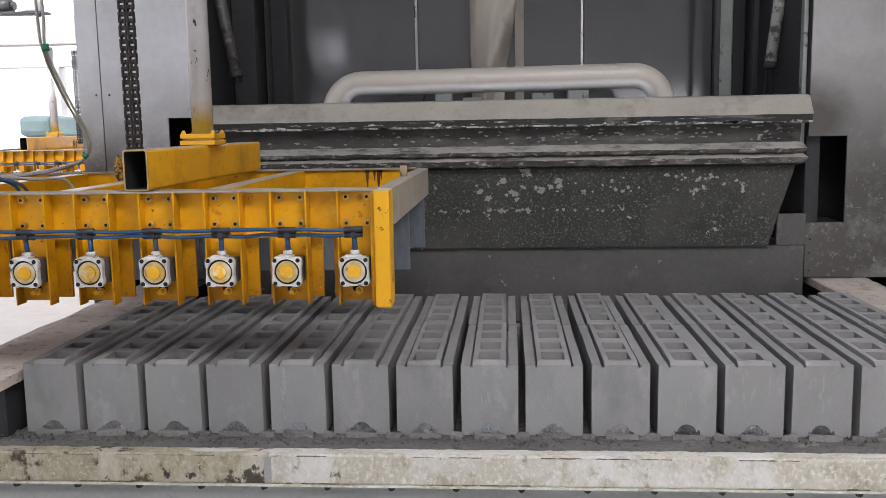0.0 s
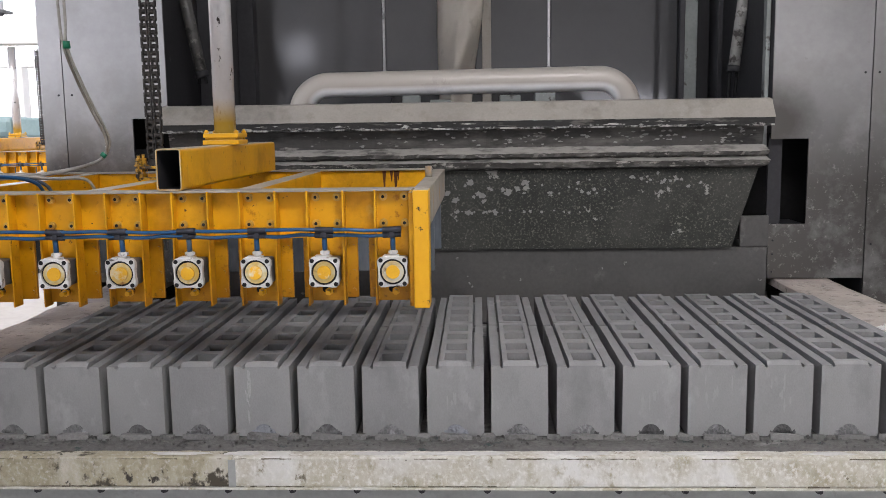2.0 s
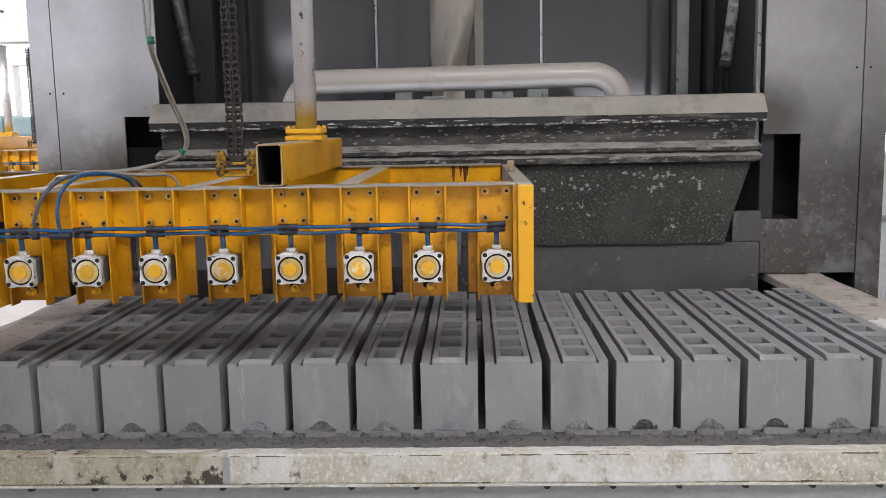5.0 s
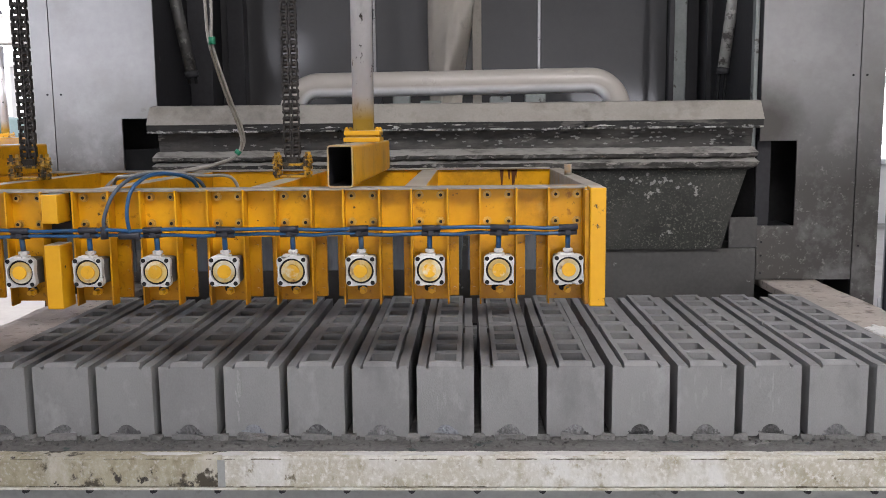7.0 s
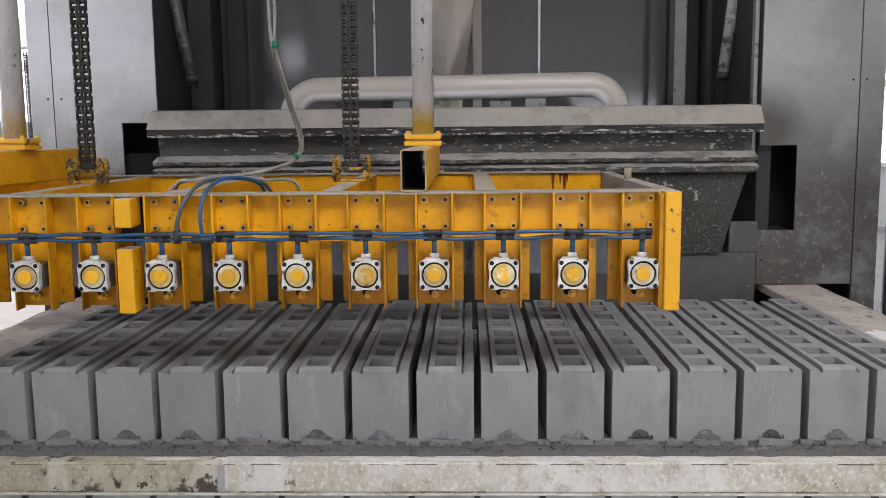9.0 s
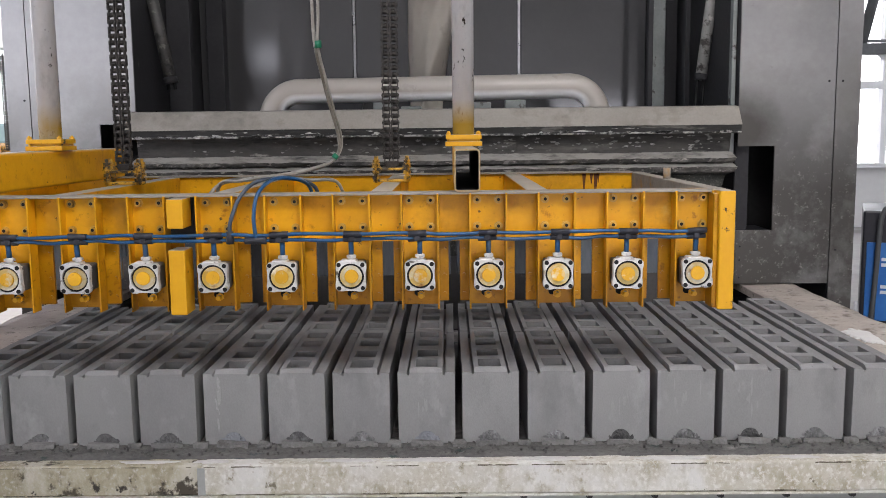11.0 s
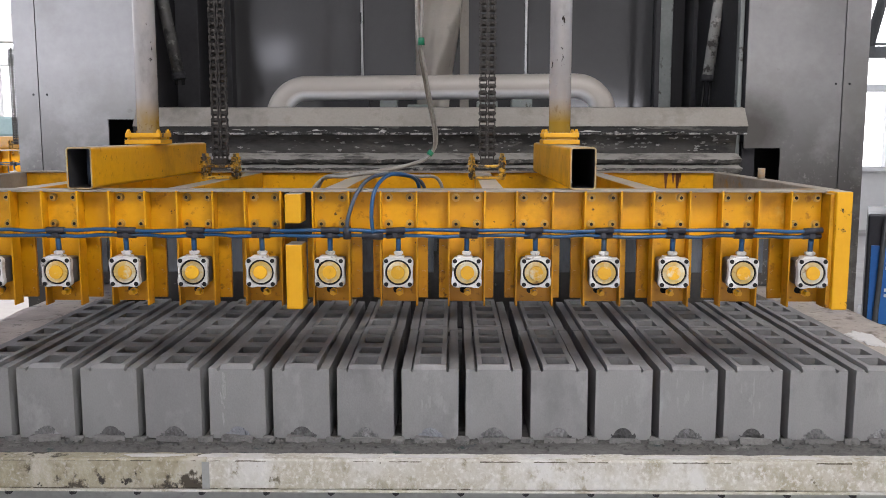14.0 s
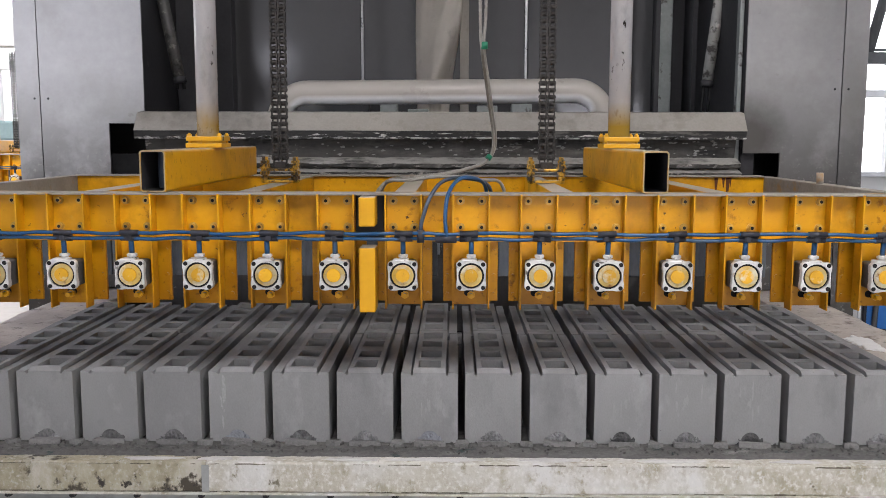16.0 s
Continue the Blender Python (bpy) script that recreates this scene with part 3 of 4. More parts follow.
            f = bm.faces.new((top[i][k], top[i][k + 1], top[i + 1][k + 1], top[i + 1][k]))
            f.smooth = True
        bm.faces.new((low[i][0], top[i][0], top[i + 1][0], low[i + 1][0]))
        bm.faces.new((low[i][1], low[i + 1][1], top[i + 1][6], top[i][6]))
        bm.faces.new((low[i][0], low[i + 1][0], low[i + 1][1], low[i][1]))
    bm.faces.new([low[0][0], low[0][1]] + top[0][::-1])
    bm.faces.new([low[n][1], low[n][0]] + top[n])
    s = tagged(put(name, mesh_of(name, bm, M_SLAB)), "dusty tan side slab beside the rows of blocks, stained and chipped", "slab")
    return s


# Dark boxes stand in for the shade below the slab overhang.
part("side_frame", box(B(), -1.74, -1.51, -0.05, 1.70, 0.608, 0.784), M_DARK, table, "dark box that paints the shade under the side slab")
part("side_frame", box(B(), 1.70, 1.92, -0.05, 1.70, 0.608, 0.784), M_DARK, table, "dark box that paints the shade under the side slab")
side_slab("side_slab", -1.765, -1.487, -0.13, 1.98, 2.0)
side_slab("side_slab", 1.668, 1.945, -0.13, 1.98, 6.0)


def splat(seed, w, d):
    """A thin ragged patch: powder on the ledge, painted glare on the slab."""
    bm = B()
    n = 72
    rings = []
    for u, z in ((1.0, -0.004), (0.92, 0.0005), (0.7, 0.002), (0.35, 0.003)):
        ring = []
        for k in range(n):
            a = 2 * math.pi * k / n
            c, e = math.cos(a), math.sin(a)
            r = 0.9 + 0.45 * noise.noise((c * 1.6, e * 1.6, seed)) + 0.25 * noise.noise((c * 6, e * 6, seed + 4))
            ring.append(bm.verts.new((w * r * u * c, d * r * u * e, z)))
        rings.append(ring)
    for p, q in zip(rings, rings[1:]):
        for k in range(n):
            bm.faces.new((p[k], p[(k + 1) % n], q[(k + 1) % n], q[k]))
    bm.faces.new(rings[-1])
    return bm


# Thin white patch paints the bright glare on the right slab.
tagged(put("powder_spill", mesh_of("powder_spill", splat(3, 0.055, 0.13), M_GLARE), None, (1.758, 0.575, 0.8245)), "white patch that paints the glare on the side slab", "spill")


for x, w, seed in ((-0.78, 0.10, 11), (-0.58, 0.06, 12), (-0.14, 0.10, 13), (0.12, 0.16, 14), (0.48, 0.10, 15), (0.86, 0.12, 16), (1.25, 0.08, 17)):
    part("powder_film", splat(seed, w, 0.014), M_PALE, table, "pale cement powder on the ledge", (x, -0.128, 0.603))


# ---- the concrete blocks ----
BW, BL, BH = 0.184, 0.583, 0.235


def block_mesh(seed):
    """A hollow block: a raised middle strip with four pockets, a groove on either side of it, and a round notch at its foot."""
    rng = random.Random(seed)
    j = lambda s: rng.uniform(-s, s)
    RISE, RAMP = 0.011, 0.016
    xs = [0, 0.0295, 0.0385, 0.0545, 0.1275, 0.1445, 0.1535, BW]
    ys = [0, RAMP, 0.032, 0.126, 0.166, 0.258, 0.324, 0.413, 0.455, 0.545, BL]
    nx, ny = len(xs) - 1, len(ys) - 1

    def level(a, b):
        if a in (1, 5):
            return BH - (0.008 if b == 0 else 0.024)
        if a == 3 and b >= 2 and b % 2 == 0:
            return BH - 0.215
        return BH + RISE if a in (2, 3, 4) else BH

    bm = B()
    keep = {}

    def v(x, y, z):
        if z == BH + RISE and y == 0:
            z = BH
        k = (round(x, 5), round(y, 5), round(z, 5))
        if k not in keep:
            wob = 0.0011 if z > BH - 0.001 else 0.0
            keep[k] = bm.verts.new((x + j(wob), y + (j(wob) if 0 < y else 0), z + j(wob)))
        return keep[k]

    def face(*vs):
        ring = []
        for q in vs:
            if q not in ring:
                ring.append(q)
        if len(ring) > 2:
            bm.faces.new(ring)

    for a in range(nx):
        for b in range(ny):
            z = level(a, b)
            face(v(xs[a], ys[b], z), v(xs[a + 1], ys[b], z), v(xs[a + 1], ys[b + 1], z), v(xs[a], ys[b + 1], z))
            if a + 1 < nx and level(a + 1, b) != z:
                w = level(a + 1, b)
                face(v(xs[a + 1], ys[b], z), v(xs[a + 1], ys[b], w), v(xs[a + 1], ys[b + 1], w), v(xs[a + 1], ys[b + 1], z))
            if b + 1 < ny and level(a, b + 1) != z:
                w = level(a, b + 1)
                face(v(xs[a], ys[b + 1], z), v(xs[a + 1], ys[b + 1], z), v(xs[a + 1], ys[b + 1], w), v(xs[a], ys[b + 1], w))
    cx, r, deep, lift = BW / 2, 0.031, 0.030, 0.010
    arc = [(cx - r * 1.6, 0.0), (cx - r * 1.1, 0.005)] + [(cx - r * math.cos(math.pi * k / 10), lift + r * math.sin(math.pi * k / 10)) for k in range(11)] + [(cx + r * 1.1, 0.005), (cx + r * 1.6, 0.0)]
    for y, inner in ((0.0, deep), (BL, BL - deep)):
        row = 0 if y == 0 else ny - 1
        ring = [v(0, y, 0)] + [v(x, y, z) for x, z in arc] + [v(BW, y, 0)]
        for a in range(nx - 1, -1, -1):
            ring += [v(xs[a + 1], y, level(a, row)), v(xs[a], y, level(a, row))]
        face(*(ring if y == 0 else ring[::-1]))
        back = [bm.verts.new((x, inner, z)) for x, z in arc]
        out = [v(x, y, z) for x, z in arc]
        for k in range(len(arc) - 1):
            bm.faces.new((out[k], back[k], back[k + 1], out[k + 1]))
        bm.faces.new(back)
    face(v(0, 0, 0), *[v(0, y, BH) for y in ys], v(0, BL, 0))
    face(v(BW, 0, 0), *[v(BW, y, BH) for y in ys], v(BW, BL, 0))
    return mesh_of("concrete_block", bm, M_BLOCK)


def residue_mesh(seed):
    """A ragged fan of damp mortar smeared in and round the notch."""
    bm = B()
    nr, na = 9, 26
    rows = []
    for a in range(na + 1):
        ang = math.pi * a / na
        flare = 1.0 + 0.35 * abs(math.cos(ang)) ** 3
        row = []
        for r in range(nr + 1):
            u = r / nr
            rad = 0.043 * u * flare
            x, z = rad * math.cos(ang), 0.93 * rad * math.sin(ang)
            y = 0.002 * noise.noise((x * 60, z * 60, seed * 7.0)) + 0.0035 * noise.noise((x * 150, z * 150, seed * 7.0 + 3)) + (-0.0012 if u < 0.72 else -0.0012 + 0.022 * (u - 0.72))
            row.append(bm.verts.new((x, y, z)))
        rows.append(row)
    for p, q in zip(rows, rows[1:]):
        for r in range(nr):
            bm.faces.new((p[r], p[r + 1], q[r + 1], q[r]))
    bmesh.ops.remove_doubles(bm, verts=bm.verts, dist=0.00001)
    bmesh.ops.recalc_face_normals(bm, faces=bm.faces)
    bmesh.ops.solidify(bm, geom=bm.faces[:], thickness=0.006)
    return bm


BLOCKS = [block_mesh(s) for s in range(4)]
LUMPS = [mesh_of("residue", residue_mesh(s), M_DAMP) for s in range(4)]
PALE_LUMP, DARK_LUMP = mesh_of("residue", residue_mesh(5), M_DAMPPALE), mesh_of("residue", residue_mesh(6), M_DAMPDARK)
rng = random.Random(11)
for i in range(15):
    for row in range(2):
        b = put("concrete_block", BLOCKS[(i * 3 + row) % 4], None,
                ((i - 7) * P + 0.0005 + rng.uniform(-0.0015, 0.0015), row * 0.588 + rng.uniform(-0.002, 0.002), 0.6125), rot=(0, 0, rng.uniform(-0.15, 0.15)))
        tagged(b, "grey hollow concrete block with four top pockets and two grooves" if row == 0 else
               "grey hollow concrete block in the rear row, four pockets", "concrete block", "blocks on the pallet table")
        if row == 0 and i == 4:
            q = random.Random(4)
            for _ in range(16):
                bm = B()
                x, z, w, h = q.gauss(0.045, 0.007), q.uniform(0.05, 0.215), q.uniform(0.0015, 0.004), q.uniform(0.006, 0.03)
                rim = [bm.verts.new((x + w * math.cos(a) * q.uniform(0.6, 1.2), -0.0012, z + h * math.sin(a) * q.uniform(0.6, 1.2))) for a in (0, 0.8, 1.6, 2.4, 3.1, 3.9, 4.7, 5.5)]
                bm.faces.new(rim)
                part("lime_streak", bm, M_LIME, b, "pale lime streak")
        if row == 0 and i in (7, 10, 11, 12):
            q = random.Random(i)
            for _ in range(7):
                bm = B()
                x, z, w, h = q.uniform(0.05, 0.14), q.uniform(0.10, 0.19), q.uniform(0.002, 0.006), q.uniform(0.008, 0.03)
                bm.faces.new([bm.verts.new((x + w * math.cos(a) * q.uniform(0.6, 1.2), -0.0008, z + h * math.sin(a) * q.uniform(0.6, 1.2))) for a in (0, 0.8, 1.6, 2.4, 3.1, 3.9, 4.7, 5.5)])
                part("lime_streak", bm, M_BLOOM, b, "faint pale lime streak")
        if row == 0:
            lump, words = {4: (PALE_LUMP, "pale bluish mortar in the notch"), 7: (PALE_LUMP, "pale bluish mortar in the notch"), 10: (DARK_LUMP, "wet black mortar in the notch"),
                           12: (DARK_LUMP, "wet black mortar in the notch")}.get(i, (LUMPS[(i * 7) % 4], "damp dark mortar in the notch"))
            put("residue", lump, b, (BW / 2 + rng.uniform(-0.004, 0.004), 0.0, 0.002), words)


# ---- the press machine behind ----
press = thing("press_machine", "large press machine clad in scuffed galvanised sheet", "machine", kind="structure")
YP = 1.75
SHEET = 0.012


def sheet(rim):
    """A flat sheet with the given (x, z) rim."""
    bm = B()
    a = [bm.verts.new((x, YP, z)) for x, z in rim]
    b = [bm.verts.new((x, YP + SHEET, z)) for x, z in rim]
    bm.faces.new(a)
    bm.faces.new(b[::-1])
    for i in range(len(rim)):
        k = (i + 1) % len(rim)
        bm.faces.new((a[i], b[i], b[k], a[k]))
    return part("panel", bm, M_PANEL, press, "scuffed galvanised sheet, cement-splashed near the foot and painted darker there for its reflections")


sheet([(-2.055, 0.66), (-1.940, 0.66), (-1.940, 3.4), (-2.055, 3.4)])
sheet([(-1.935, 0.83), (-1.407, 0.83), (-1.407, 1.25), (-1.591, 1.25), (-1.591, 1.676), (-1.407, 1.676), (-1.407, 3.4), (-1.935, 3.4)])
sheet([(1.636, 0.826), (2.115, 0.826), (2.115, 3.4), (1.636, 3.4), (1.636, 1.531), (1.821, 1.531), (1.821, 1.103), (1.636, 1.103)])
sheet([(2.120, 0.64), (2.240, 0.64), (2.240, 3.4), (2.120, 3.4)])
rivet_me = mesh_of("rivet", rod(B(), (0, 0, 0), (0, -0.004, 0), 0.006, 10, 0.004), M_DARK)
for x, z in ((2.083, 1.851), (2.151, 1.851), (2.149, 0.998), (-1.966, 1.80), (-1.897, 1.80), (2.06, 2.6), (-1.9, 2.6), (1.66, 1.02), (1.66, 0.86), (1.66, 0.95)):
    put("rivet", rivet_me, press, (x, YP, z))
# the casing behind the sheets
part("casing", box(B(), -2.05, -1.93, YP + 0.02, 3.3, 0.0, 3.4), M_DARK, press)
part("casing", box(B(), 2.12, 2.235, YP + 0.02, 3.3, 0.0, 3.4), M_DARK, press)
part("casing", box(B(), -1.43, -1.409, YP + 0.015, 3.2, 1.70, 3.4), M_DARK, press)
part("casing", box(B(), 1.638, 1.66, YP + 0.015, 3.2, 1.56, 3.4), M_DARK, press)
part("jamb", box(B(), 1.612, 1.634, YP + 0.06, YP + 0.11, 1.4, 3.4, 0.004), M_COLUMN, press, "grey-green steel edge trim")
part("casing", box(B(), -2.05, 2.235, 3.22, 3.3, 0.0, 3.4), M_DARK, press)
part("casing_top", box(B(), -2.055, 2.24, 1.77, 3.3, 3.402, 3.46), M_DARK, press)
part("inner_shelf", box(B(), -1.9, 2.1, 2.35, 3.2, 1.55, 1.62), M_DARK, press)
part("guide_plate", box(B(), 1.64, 1.708, YP + 0.05, YP + 0.07, 1.0, 1.60), M_DARK, press)
part("guide_block", box(B(), 1.60, 1.84, YP + 0.03, YP + 0.30, 1.02, 1.098, 0.004), M_DARK, press)
# Black sheets behind the cut-outs paint the shade within them.
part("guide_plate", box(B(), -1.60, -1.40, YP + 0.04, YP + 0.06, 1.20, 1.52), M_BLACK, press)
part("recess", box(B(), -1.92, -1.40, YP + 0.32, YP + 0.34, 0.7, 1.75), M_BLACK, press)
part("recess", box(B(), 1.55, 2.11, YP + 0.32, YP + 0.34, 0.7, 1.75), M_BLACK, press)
# sheets at the back of the chamber
for x0, x1 in ((-1.40, -1.335), (-1.232, -0.430), (-0.408, 0.616), (0.638, 1.43), (1.535, 1.63)):
    part("back_sheet", box(B(), x0, x1, 3.0, 3.015, 1.6, 3.4, 0.002), M_BACK, press, "dark sheet-steel back panel")
for x in (-0.419, 0.627):
    part("joint_strip", box(B(), x - 0.009, x + 0.009, 2.993, 3.01, 1.6, 3.4, 0.003), M_STRIP, press, "bright steel joint strip")
# The left column is coloured dark for the shade on that side.
for x0, x1, m in ((-1.337, -1.230, M_DARK), (1.434, 1.533, M_COLUMN)):
    part("column", box(B(), x0, x1, 2.90, 3.0, 1.6, 3.4, 0.006), m, press, "steel column at the back of the chamber")
for x in (1.36, 1.58, 1.66):
    part("guide_rail", box(B(), x, x + 0.03, 2.6, 2.66, 1.6, 3.4, 0.004), M_DARK, press)
part("guide_rail", box(B(), -1.40, -1.27, 2.3, 2.36, 1.6, 3.4, 0.004), M_DARK, press)
part("pale_strip", box(B(), 0.205, 0.262, 2.97, 2.985, 1.6, 3.4, 0.003), M_LID, press, "dusty pale cover strip")
part("round_cover", rod(B(), (-0.50, 2.78, 1.82), (-0.50, 2.86, 1.82), 0.145, 32), M_DARK, press, "dark round cover")
for x0, x1, z1 in ((-0.26, -0.16, 1.80), (-0.10, 0.02, 1.77), (0.30, 0.42, 1.79), (0.50, 0.62, 1.80)):
    part("flange_block", box(B(), x0, x1, 2.4, 2.5, 1.62, z1, 0.006), M_COLUMN, press)


def ram(p0, p1, p2, side):
    """A hydraulic rod with a worn pale sleeve and two thin hoses at its foot."""
    bm = rod(B(), p0, p1, 0.031, 16)
    # The left sleeve takes the shade-darkened copy.
    r = part("ram_sleeve", bm, M_SLEEVE if side > 0 else M_SLEEVEDARK, press, "worn hydraulic sleeve")
    part("ram_collar", rod(B(), p1, Vector(p1) + (Vector(p1) - Vector(p0)).normalized() * 0.035, 0.036, 16), M_DARK, r)
    for d in (-0.018, 0.018):
        part("ram_hose", rod(B(), (p1[0] + d, p1[1], p1[2]), (p2[0] + d, p2[1], p2[2]), 0.009, 8), M_BLACK, r)


ram((1.675, 2.25, 2.75), (1.581, 2.25, 1.925), (1.560, 2.25, 1.60), 1)
ram((-1.398, 2.0, 2.46), (-1.300, 2.0, 1.925), (-1.292, 2.0, 1.86), -1)


def cloth():
    """A creased cloth sleeve that hangs in the chamber."""
    bm = B()
    nx, nz = 30, 44
    rows = []
    for k in range(nz + 1):
        z = 1.70 + 1.6 * k / nz
        w0, w1 = -0.068 + 0.005 * math.sin(z * 5), 0.160 + 0.115 * min(z - 1.95, 0.7) + 0.006 * math.sin(z * 9)
        row = []
        for i in range(nx + 1):
            u = i / nx
            x = w0 + (w1 - w0) * u
            fold = 0.040 * math.sin(u * 7.5 - 9.0 * z) * (0.35 + 0.65 * u) + 0.045 * noise.noise((u * 2.2 - z * 1.6, z * 1.8, 2)) + 0.016 * noise.noise((u * 7 - z * 4, z * 6, 5))
            row.append(bm.verts.new((x, 2.86 - 0.10 * math.sin(math.pi * u) + fold, z)))
        rows.append(row)
    for a, b in zip(rows, rows[1:]):
        for i in range(nx):
            f = bm.faces.new((a[i], a[i + 1], b[i + 1], b[i]))
            f.smooth = True
    bmesh.ops.solidify(bm, geom=bm.faces[:], thickness=0.006)
    return bm


tagged(put("cloth_sleeve", mesh_of("cloth_sleeve", cloth(), M_CLOTH)), "creased off-white cloth sleeve hanging in the press chamber", "cloth sleeve")
# low wall under the bucket
part("low_wall", box(B(), -1.405, 1.625, 1.722, 1.748, 0.61, 0.992, 0.003), M_WALL, press, "grey cement-filmed steel wall")
part("low_wall_cap", box(B(), -1.405, 1.625, 1.750, 2.3, 0.93, 0.988), M_WALL, press)
part("side_bracket", box(B(), 1.49, 1.632, 1.73, 1.747, 0.993, 1.15, 0.004), M_WALL, press)


# ---- the feed bucket with its lid ----
bucket = thing("feed_bucket", "wide cement-crusted feed bucket with a dusty lid", "hopper")


def loft(profile, x0, x1, n=60, rough=0.0, seed=0.0):
    """A strip lofted along x from (y, z, inset) points, with closed ends."""
    bm = B()
    rings = []
    for i in range(n + 1):
        u = i / n
        ring = []
        for y, z, inset in profile:
            a, b = x0 + inset, x1 - inset
            x = a + (b - a) * u
            w = rough * (noise.noise((x * 13, z * 40, seed)) + 0.6 * noise.noise((x * 45, z * 90, seed + 5)))
            ring.append(bm.verts.new((x, y + w, z + 0.5 * w)))
        rings.append(ring)
    m = len(profile)
    for a, b in zip(rings, rings[1:]):
        for k in range(m):
            bm.faces.new((a[k], a[(k + 1) % m], b[(k + 1) % m], b[k]))
    bm.faces.new(rings[0][::-1])
    bm.faces.new(rings[-1])
    return bm


HX0, HX1 = -1.415, 1.607
part("lid", loft([(1.60, 1.640, 0), (1.655, 1.728, 0.004), (1.70, 1.735, 0.004), (1.74, 1.735, 0.004), (1.74, 1.640, 0)], HX0, HX1, 80, 0.002, 1.0), M_LID, bucket, "dusty beige lid")
part("lip", loft([(1.606, 1.602, 0.004), (1.602, 1.638, 0.002), (1.72, 1.638, 0.002), (1.72, 1.602, 0.004)], HX0, HX1, 120, 0.004, 2.0), M_LIP, bucket, "lip with flaked white paint, coloured dark for the lid's shadow")
part("lip_edge", loft([(1.597, 1.599, 0.006), (1.595, 1.606, 0.005), (1.601, 1.608, 0.005), (1.603, 1.599, 0.006)], HX0, HX1, 220, 0.003, 8.0), M_FLAKE, bucket, "flaked white lower edge")
part("band", loft([(1.668, 1.505, 0.040), (1.660, 1.600, 0.036), (1.74, 1.600, 0.036), (1.74, 1.505, 0.040)], HX0, HX1, 200, 0.005, 3.0), M_BAND, bucket, "cement-crusted band")
part("ledge", loft([(1.668, 1.392, 0.060), (1.600, 1.408, 0.030), (1.596, 1.436, 0.020), (1.628, 1.452, 0.034), (1.604, 1.462, 0.024), (1.602, 1.478, 0.022), (1.640, 1.506, 0.036), (1.74, 1.512, 0.04), (1.74, 1.392, 0.060)],
                   HX0, HX1, 260, 0.008, 4.0), M_CRUST, bucket, "cement-crusted moulded ledge")
part("bucket_body", loft([(1.700, 0.994, 0.165), (1.690, 1.10, 0.140), (1.645, 1.394, 0.062), (2.25, 1.394, 0.062), (2.1, 0.994, 0.165)], HX0, HX1, 60, 0.004, 5.0), M_BUCKET, bucket, "dark bucket face splashed with cement")


def flake(x, z, r, depth, wide, material, label):
    """A thin ragged flake of dried cement or paint; depth(z) is the face that it clings to."""
    bm = B()
    rim = []
    for k in range(14):
        a = 2 * math.pi * k / 14
        e = r * (0.9 + 0.9 * noise.noise((x * 90 + 1.5 * math.cos(a), z * 90 + 1.5 * math.sin(a), 3)))
        rim.append((x + wide * e * math.cos(a), z + 0.9 * e * math.sin(a)))
    out = [bm.verts.new((a, depth(c) - 0.005, c)) for a, c in rim]
    inn = [bm.verts.new((a, depth(c) + 0.004, c)) for a, c in rim]
    bm.faces.new(out)
    for k in range(14):
        bm.faces.new((out[k], inn[k], inn[(k + 1) % 14], out[(k + 1) % 14]))
    part("cement_flake", bm, material, bucket, label)


q = random.Random(12)
for cx, cz, n, sx, sz, big in ((0.16, 1.275, 16, 0.10, 0.035, 0.022), (0.60, 1.285, 18, 0.11, 0.03, 0.011), (0.24, 1.185, 34, 0.22, 0.004, 0.011), (1.12, 1.33, 16, 0.12, 0.02, 0.012)):
    for _ in range(n):
        flake(q.gauss(cx, sx), q.gauss(cz, sz), q.uniform(0.3, 1.0) * big, lambda c: 1.645 + (1.394 - c) * 0.153, 1.0, M_CHIP, "pale dried cement flake")
for _ in range(110):
    x = HX0 + 0.12 + (HX1 - HX0 - 0.2) * q.random() ** 0.55
    flake(x, q.uniform(1.52, 1.592), q.uniform(0.0015, 0.006), lambda c: 1.658, 2.2, M_CHIP, "pale dried cement flake")
for _ in range(40):
    flake(q.uniform(HX0 + 0.05, HX1 - 0.05), q.gauss(1.607, 0.003), q.uniform(0.004, 0.009), lambda c: 1.594, q.uniform(2.0, 5.0), M_FLAKE, "flake of white paint on the lip")
duct = B()
dx0, dx1, dz, de, dr, bend = -0.743, 0.944, 1.836, 1.848, 0.063, 0.15
pts = [(dx0, 1.87, 1.62), (dx0, 1.87, dz - bend - 0.04), (dx0, 1.87, dz - bend)]
pts += [(dx0 + bend - bend * math.cos(a), 1.87, dz - bend + bend * math.sin(a)) for a in (0.2, 0.4, 0.6, 0.8, 1.0, 1.2, 1.4)]
run = (dx1 - dx0 - 2 * bend)
pts += [(dx0 + bend + run * u, 1.87, dz + (de - dz) * u) for u in (0, 0.04, 0.1, 0.3, 0.6, 0.9, 0.96, 1.0)]
pts += [(dx1 - bend + bend * math.sin(a), 1.87, de - bend + bend * math.cos(a)) for a in (0.2, 0.4, 0.6, 0.8, 1.0, 1.2, 1.4)]
pts += [(dx1, 1.87, de - bend), (dx1, 1.87, de - bend - 0.04), (dx1, 1.87, 1.62)]
part("duct", sweep(duct, pts, dr, 24), M_DUCT, bucket, "white-painted round duct, dusty on top, its underside left white as if lit from below")


post = thing("red_post", "slim red post on the floor beyond the side slab", "post", loc=(-2.385, 3.0, 0))
part("shaft", rod(B(), (0, 0, 0.01), (0, 0, 0.64), 0.026, 14), M_RED, post)
part("foot_plate", box(B(), -0.08, 0.08, -0.08, 0.08, 0.0, 0.01, 0.002), M_DARK, post)


# ---- blue cabinet beyond the slab ----
